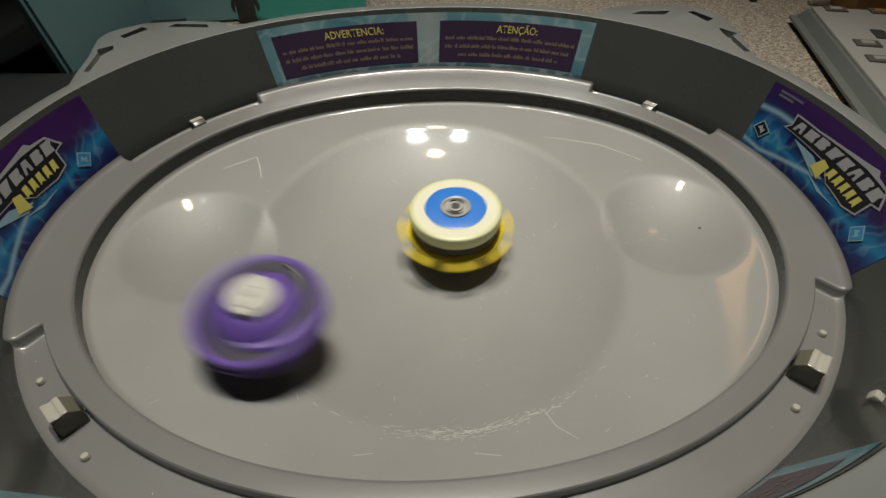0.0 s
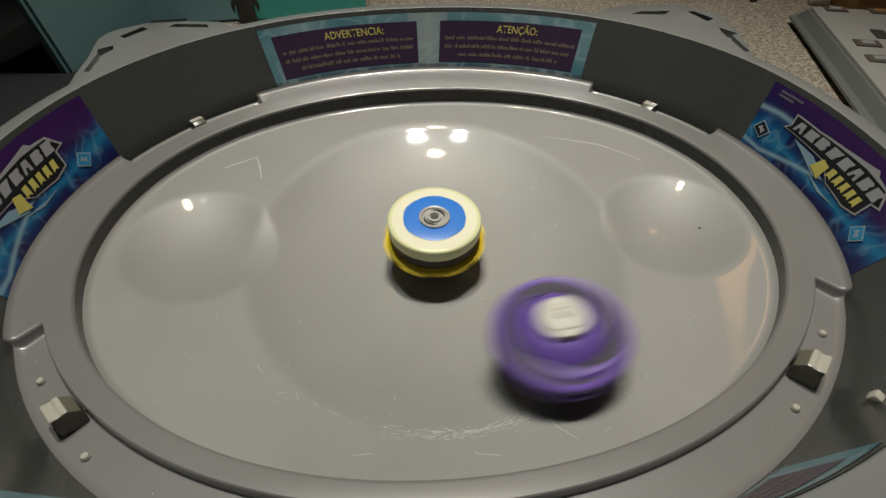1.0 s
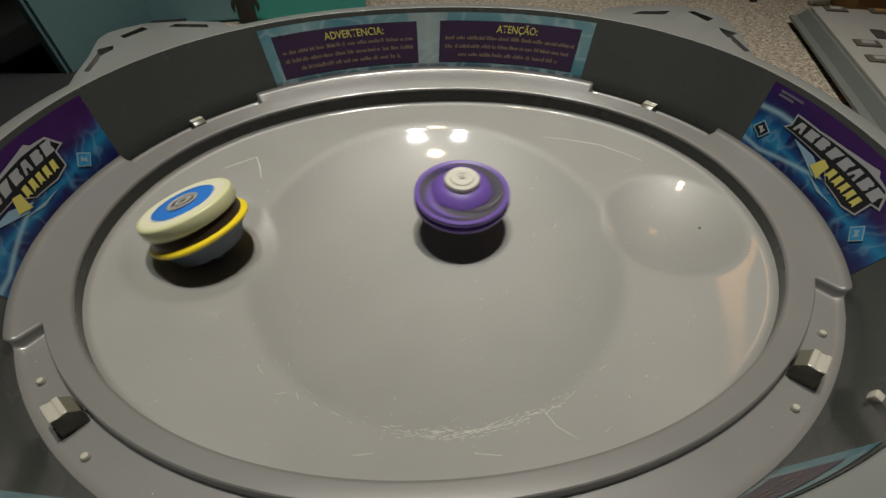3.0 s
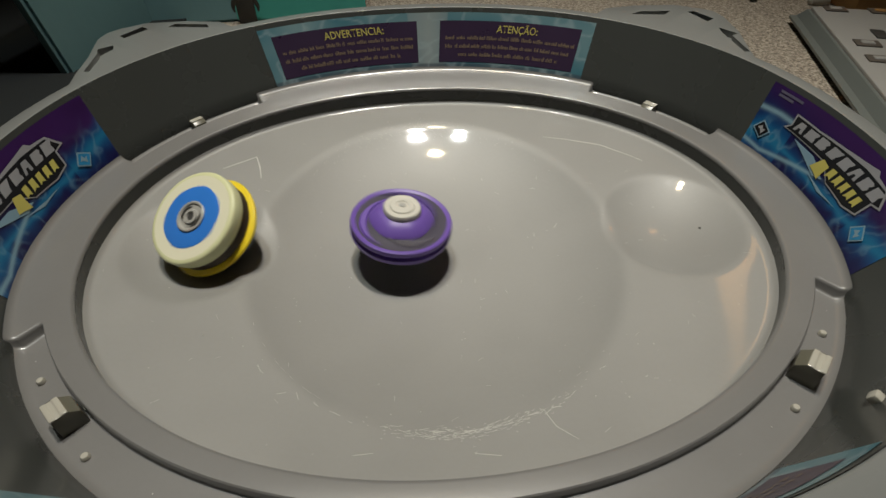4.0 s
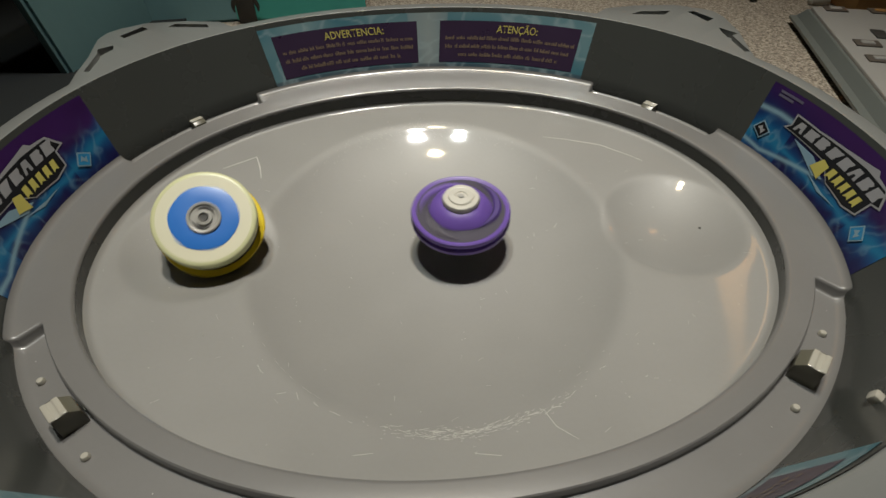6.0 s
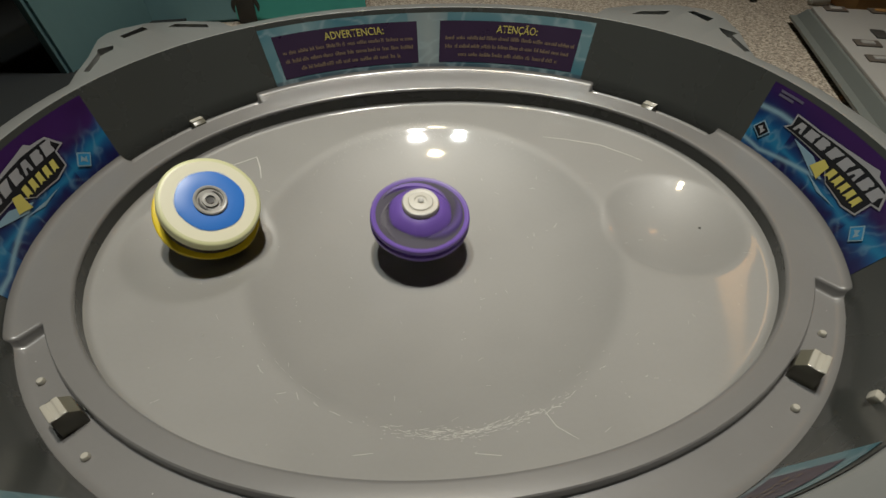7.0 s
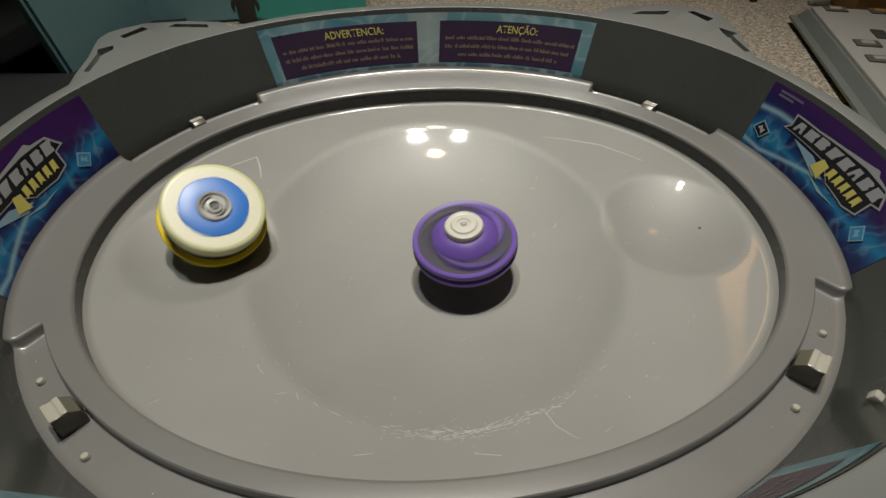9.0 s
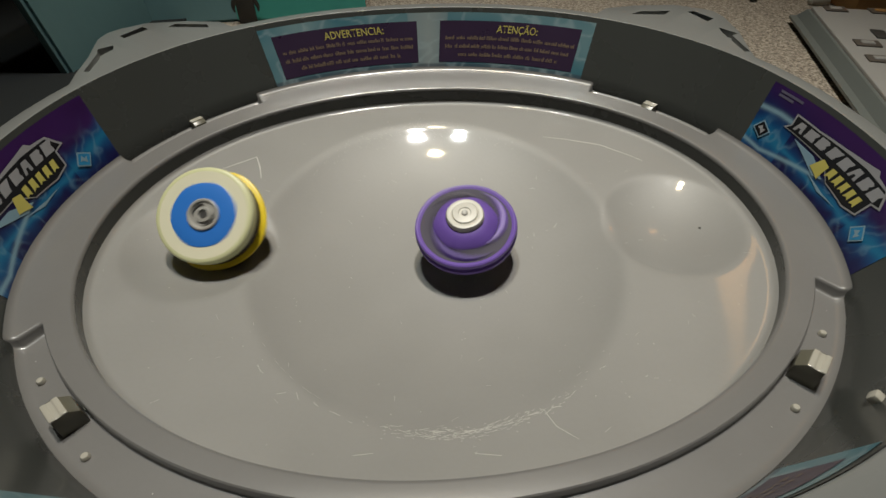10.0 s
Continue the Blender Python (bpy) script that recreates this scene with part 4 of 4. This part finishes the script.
def motions():
    # seconds, the tip's place in metres, and the lean of the axis
    CREAM_PATH = [
        (0.00, 0.0108, 0.0092, 0.0085, -0.014, -0.076),
        (0.10, 0.0029, 0.0050, 0.0084, 0.004, -0.066),
        (0.20, -0.0019, 0.0009, 0.0084, 0.016, -0.057),
        (0.30, -0.0035, -0.0007, 0.0084, 0.020, -0.054),
        (0.40, -0.0033, -0.0021, 0.0084, 0.019, -0.051),
        (0.50, -0.0036, -0.0033, 0.0084, 0.020, -0.048),
        (0.60, -0.0039, -0.0033, 0.0084, 0.021, -0.048),
        (0.70, -0.0036, -0.0022, 0.0084, 0.020, -0.057),
        (0.80, -0.0031, -0.0002, 0.0084, 0.018, -0.069),
        (0.90, -0.0019, 0.0013, 0.0084, 0.014, -0.079),
        (1.00, -0.0004, 0.0032, 0.0084, 0.010, -0.091),
        (1.10, 0.0009, 0.0052, 0.0084, 0.006, -0.102),
        (1.20, 0.0025, 0.0067, 0.0084, 0.002, -0.113),
        (1.30, 0.0037, 0.0073, 0.0084, -0.002, -0.121),
        (1.40, 0.0051, 0.0079, 0.0084, -0.006, -0.130),
        (1.50, 0.0069, 0.0080, 0.0084, -0.011, -0.137),
        (1.60, 0.0084, 0.0104, 0.0085, -0.024, -0.240),
        (1.70, -0.0154, 0.0079, 0.0086, -0.135, -0.049),
        (1.80, -0.0645, 0.0131, 0.0174, -0.146, 0.124),
        (1.90, -0.0911, 0.0057, 0.0225, 0.021, 0.232),
        (2.00, -0.1121, 0.0072, 0.0233, 0.173, 0.253),
        (2.10, -0.1176, 0.0080, 0.0245, 0.251, 0.163),
        (2.20, -0.1164, 0.0110, 0.0245, 0.345, -0.089),
        (2.30, -0.1088, 0.0165, 0.0239, 0.329, -0.418),
        (2.40, -0.0997, 0.0212, 0.0241, 0.039, -0.614),
        (2.50, -0.0945, 0.0212, 0.0241, -0.156, -0.605),
        (2.60, -0.0945, 0.0173, 0.0234, -0.209, -0.558),
        (2.70, -0.0965, 0.0106, 0.0225, -0.331, -0.421),
        (2.80, -0.0968, 0.0063, 0.0221, -0.492, -0.237),
        (2.90, -0.0990, 0.0028, 0.0219, -0.435, -0.018),
        (3.00, -0.1023, 0.0010, 0.0219, -0.288, 0.165),
        (3.10, -0.1054, 0.0013, 0.0222, -0.099, 0.283),
        (3.20, -0.1075, 0.0026, 0.0224, 0.083, 0.316),
        (3.30, -0.1085, 0.0053, 0.0227, 0.229, 0.259),
        (3.40, -0.1089, 0.0094, 0.0231, 0.338, 0.103),
        (3.50, -0.1083, 0.0147, 0.0236, 0.400, -0.149),
        (3.60, -0.1059, 0.0192, 0.0241, 0.347, -0.426),
        (3.70, -0.1011, 0.0215, 0.0242, 0.090, -0.620),
        (3.80, -0.0971, 0.0209, 0.0240, -0.139, -0.597),
        (3.90, -0.0965, 0.0169, 0.0234, -0.234, -0.566),
        (4.00, -0.0959, 0.0119, 0.0226, -0.339, -0.419),
        (4.10, -0.0964, 0.0068, 0.0222, -0.514, -0.217),
        (4.20, -0.0991, 0.0024, 0.0219, -0.425, 0.026),
        (4.30, -0.1031, 0.0006, 0.0219, -0.246, 0.214),
        (4.40, -0.1066, 0.0011, 0.0222, -0.029, 0.317),
        (4.50, -0.1085, 0.0026, 0.0226, 0.160, 0.309),
        (4.60, -0.1091, 0.0060, 0.0228, 0.294, 0.191),
        (4.70, -0.1093, 0.0112, 0.0234, 0.391, -0.070),
        (4.80, -0.1075, 0.0163, 0.0238, 0.388, -0.389),
        (4.90, -0.1021, 0.0186, 0.0237, 0.103, -0.633),
        (5.00, -0.0979, 0.0175, 0.0234, -0.148, -0.608),
        (5.10, -0.0968, 0.0142, 0.0229, -0.241, -0.572),
        (5.20, -0.0960, 0.0095, 0.0224, -0.349, -0.430),
        (5.30, -0.0965, 0.0051, 0.0220, -0.507, -0.223),
        (5.40, -0.1005, 0.0022, 0.0218, -0.423, 0.020),
        (5.50, -0.1054, 0.0003, 0.0221, -0.242, 0.213),
        (5.60, -0.1089, -0.0003, 0.0226, -0.008, 0.315),
        (5.70, -0.1114, -0.0001, 0.0229, 0.167, 0.318),
        (5.80, -0.1116, 0.0050, 0.0231, 0.304, 0.102),
        (5.90, -0.1102, 0.0108, 0.0234, 0.358, -0.239),
        (6.00, -0.1054, 0.0146, 0.0233, 0.149, -0.550),
        (6.10, -0.1004, 0.0150, 0.0231, -0.131, -0.596),
        (6.20, -0.0983, 0.0127, 0.0228, -0.255, -0.561),
        (6.30, -0.0973, 0.0085, 0.0223, -0.360, -0.429),
        (6.40, -0.0977, 0.0046, 0.0220, -0.514, -0.223),
        (6.50, -0.1019, 0.0023, 0.0219, -0.412, 0.021),
        (6.60, -0.1068, 0.0011, 0.0222, -0.207, 0.204),
        (6.70, -0.1101, 0.0014, 0.0228, 0.038, 0.281),
        (6.80, -0.1120, 0.0023, 0.0230, 0.180, 0.271),
        (6.90, -0.1153, 0.0110, 0.0242, 0.396, -0.006),
        (7.00, -0.1132, 0.0203, 0.0252, 0.420, -0.404),
        (7.10, -0.1046, 0.0244, 0.0249, 0.139, -0.668),
        (7.20, -0.0962, 0.0211, 0.0241, -0.192, -0.604),
        (7.30, -0.0926, 0.0147, 0.0231, -0.316, -0.536),
        (7.40, -0.0903, 0.0047, 0.0225, -0.454, -0.242),
        (7.50, -0.0910, -0.0015, 0.0225, -0.473, 0.084),
        (7.60, -0.0971, -0.0029, 0.0219, -0.255, 0.228),
        (7.70, -0.1054, -0.0015, 0.0221, -0.042, 0.340),
        (7.80, -0.1094, 0.0004, 0.0226, 0.052, 0.334),
        (7.90, -0.1106, 0.0045, 0.0230, 0.221, 0.233),
        (8.00, -0.1114, 0.0115, 0.0237, 0.393, -0.056),
        (8.10, -0.1094, 0.0190, 0.0244, 0.381, -0.460),
        (8.20, -0.1030, 0.0221, 0.0244, 0.039, -0.622),
        (8.30, -0.0977, 0.0194, 0.0238, -0.226, -0.601),
        (8.40, -0.0946, 0.0118, 0.0227, -0.375, -0.406),
        (8.50, -0.0942, 0.0032, 0.0220, -0.462, 0.030),
        (8.60, -0.0996, -0.0012, 0.0218, -0.207, 0.254),
        (8.70, -0.1065, -0.0004, 0.0222, -0.033, 0.341),
        (8.80, -0.1104, 0.0022, 0.0228, 0.163, 0.313),
        (8.90, -0.1118, 0.0079, 0.0234, 0.352, 0.064),
        (9.00, -0.1087, 0.0157, 0.0238, 0.363, -0.389),
        (9.10, -0.1023, 0.0198, 0.0240, -0.007, -0.611),
        (9.20, -0.0982, 0.0185, 0.0236, -0.201, -0.604),
        (9.30, -0.0962, 0.0130, 0.0228, -0.293, -0.516),
        (9.40, -0.0944, 0.0058, 0.0221, -0.511, -0.212),
        (9.50, -0.0966, 0.0000, 0.0219, -0.334, 0.169),
        (9.60, -0.1039, -0.0000, 0.0220, 0.028, 0.329),
        (9.70, -0.1094, 0.0033, 0.0227, 0.175, 0.283),
        (9.80, -0.1104, 0.0088, 0.0233, 0.347, 0.058),
        (9.90, -0.1070, 0.0155, 0.0236, 0.321, -0.410),
        (10.00, -0.0993, 0.0204, 0.0240, -0.089, -0.629),
    ]
    PURPLE_PATH = [
        (0.00, -0.0684, -0.0540, 0.0252, 0.007, -0.141),
        (0.10, -0.0223, -0.0607, 0.0150, 0.025, -0.112),
        (0.20, 0.0343, -0.0464, 0.0137, 0.010, -0.078),
        (0.30, 0.0680, 0.0002, 0.0182, 0.002, -0.071),
        (0.40, 0.0640, 0.0580, 0.0265, -0.015, -0.123),
        (0.50, 0.0306, 0.0926, 0.0313, -0.039, -0.151),
        (0.60, -0.0134, 0.0869, 0.0288, -0.032, -0.108),
        (0.70, -0.0508, 0.0464, 0.0182, -0.019, -0.053),
        (0.80, -0.0512, -0.0156, 0.0136, -0.030, -0.030),
        (0.90, -0.0130, -0.0630, 0.0147, -0.051, -0.041),
        (1.00, 0.0413, -0.0725, 0.0217, -0.062, -0.073),
        (1.10, 0.0782, -0.0548, 0.0279, -0.051, -0.104),
        (1.20, 0.0991, -0.0357, 0.0292, -0.023, -0.109),
        (1.30, 0.1154, -0.0157, 0.0242, 0.001, -0.100),
        (1.40, 0.1252, 0.0136, 0.0269, 0.009, -0.113),
        (1.50, 0.1055, 0.0353, 0.0301, 0.008, -0.121),
        (1.60, 0.0731, 0.0391, 0.0245, -0.004, -0.130),
        (1.70, 0.0445, 0.0407, 0.0153, -0.045, -0.171),
        (1.80, 0.0351, 0.0331, 0.0121, -0.103, -0.141),
        (1.90, 0.0215, 0.0195, 0.0094, -0.123, -0.051),
        (2.00, 0.0097, 0.0025, 0.0084, -0.100, -0.037),
        (2.10, -0.0014, -0.0128, 0.0085, -0.070, -0.076),
        (2.20, -0.0072, -0.0242, 0.0091, -0.033, -0.087),
        (2.30, -0.0091, -0.0320, 0.0096, 0.002, -0.065),
        (2.40, -0.0071, -0.0273, 0.0092, 0.026, -0.040),
        (2.50, -0.0047, -0.0159, 0.0087, 0.056, -0.072),
        (2.60, -0.0029, 0.0027, 0.0084, 0.064, -0.127),
        (2.70, -0.0023, 0.0225, 0.0088, 0.013, -0.159),
        (2.90, 0.0069, 0.0297, 0.0093, 0.003, -0.107),
        (3.10, 0.0249, 0.0268, 0.0101, -0.023, -0.108),
        (3.30, 0.0360, 0.0141, 0.0105, -0.044, -0.119),
        (3.50, 0.0305, -0.0009, 0.0096, -0.041, -0.130),
        (3.65, 0.0194, -0.0050, 0.0089, -0.024, -0.133),
        (3.80, 0.0061, -0.0061, 0.0084, 0.009, -0.008),
        (3.90, -0.0073, 0.0008, 0.0084, 0.070, 0.014),
        (4.00, -0.0180, 0.0082, 0.0088, 0.101, -0.025),
        (4.10, -0.0235, 0.0148, 0.0092, 0.099, -0.113),
        (4.20, -0.0215, 0.0185, 0.0092, 0.088, -0.189),
        (4.30, -0.0141, 0.0212, 0.0090, 0.068, -0.236),
        (4.40, -0.0015, 0.0223, 0.0088, 0.022, -0.268),
        (4.50, 0.0115, 0.0212, 0.0089, -0.036, -0.259),
        (4.60, 0.0222, 0.0197, 0.0094, -0.064, -0.229),
        (4.70, 0.0291, 0.0153, 0.0098, -0.061, -0.205),
        (4.80, 0.0299, 0.0119, 0.0097, -0.062, -0.166),
        (4.90, 0.0268, 0.0033, 0.0092, -0.071, -0.109),
        (5.00, 0.0195, -0.0038, 0.0088, -0.063, -0.044),
        (5.10, 0.0100, -0.0096, 0.0086, -0.031, 0.001),
        (5.20, -0.0011, -0.0127, 0.0085, 0.006, 0.008),
        (5.30, -0.0092, -0.0122, 0.0086, 0.039, -0.027),
        (5.40, -0.0156, -0.0073, 0.0087, 0.062, -0.054),
        (5.50, -0.0166, -0.0021, 0.0087, 0.081, -0.047),
        (5.60, -0.0137, 0.0063, 0.0086, 0.087, -0.109),
        (5.70, -0.0075, 0.0168, 0.0087, 0.061, -0.241),
        (5.90, 0.0065, 0.0168, 0.0087, 0.001, -0.121),
        (6.10, 0.0203, 0.0135, 0.0090, -0.021, -0.121),
        (6.30, 0.0267, 0.0030, 0.0092, -0.034, -0.128),
        (6.50, 0.0200, -0.0067, 0.0089, -0.026, -0.134),
        (6.65, 0.0082, -0.0090, 0.0085, -0.007, -0.137),
        (6.80, -0.0047, -0.0041, 0.0084, 0.038, -0.116),
        (6.90, -0.0069, 0.0061, 0.0084, 0.048, -0.136),
        (7.00, -0.0077, 0.0169, 0.0087, 0.054, -0.184),
        (7.10, -0.0075, 0.0266, 0.0091, 0.045, -0.224),
        (7.20, -0.0042, 0.0296, 0.0093, 0.027, -0.263),
        (7.30, 0.0002, 0.0296, 0.0093, 0.003, -0.306),
        (7.40, 0.0081, 0.0234, 0.0090, -0.029, -0.323),
        (7.50, 0.0148, 0.0166, 0.0089, -0.064, -0.311),
        (7.60, 0.0190, 0.0073, 0.0088, -0.079, -0.271),
        (7.70, 0.0181, 0.0018, 0.0087, -0.068, -0.215),
        (7.80, 0.0148, -0.0055, 0.0086, -0.044, -0.143),
        (7.90, 0.0082, -0.0064, 0.0085, -0.017, -0.064),
        (8.00, 0.0016, -0.0034, 0.0084, 0.027, -0.070),
        (8.10, -0.0042, 0.0031, 0.0084, 0.077, -0.126),
        (8.20, -0.0086, 0.0103, 0.0085, 0.088, -0.159),
        (8.30, -0.0091, 0.0175, 0.0087, 0.064, -0.216),
        (8.40, -0.0062, 0.0224, 0.0088, 0.044, -0.278),
        (8.50, 0.0002, 0.0240, 0.0088, 0.022, -0.306),
        (8.60, 0.0058, 0.0218, 0.0088, -0.024, -0.302),
        (8.70, 0.0127, 0.0155, 0.0087, -0.061, -0.262),
        (8.80, 0.0178, 0.0073, 0.0088, -0.080, -0.198),
        (8.90, 0.0175, 0.0012, 0.0087, -0.087, -0.140),
        (9.00, 0.0150, -0.0048, 0.0086, -0.073, -0.101),
        (9.10, 0.0086, -0.0078, 0.0085, -0.043, -0.042),
        (9.20, 0.0027, -0.0059, 0.0084, 0.009, -0.001),
        (9.30, -0.0036, -0.0011, 0.0084, 0.042, -0.056),
        (9.40, -0.0084, 0.0074, 0.0084, 0.049, -0.125),
        (9.50, -0.0084, 0.0154, 0.0086, 0.072, -0.168),
        (9.60, -0.0051, 0.0200, 0.0087, 0.063, -0.232),
        (9.70, 0.0002, 0.0223, 0.0088, 0.011, -0.290),
        (9.80, 0.0078, 0.0207, 0.0088, -0.037, -0.308),
        (9.90, 0.0136, 0.0160, 0.0087, -0.071, -0.282),
        (10.00, 0.0172, 0.0083, 0.0087, -0.096, -0.234),
    ]
    walk(cream, spun(CREAM_PATH, -67))
    walk(purple, spun(PURPLE_PATH, 71))
    for wing, a in WINGS:
        way = Vector((math.cos(a), math.sin(a), 0.0))
        walk(wing, [(t, Matrix.Translation(way * d)) for t, d in ((0.0, 0.0062), (0.5, 0.0040), (1.0, 0.0022), (1.6, 0.0016), (1.8, 0.0), (10.0, 0.0))])


motions()
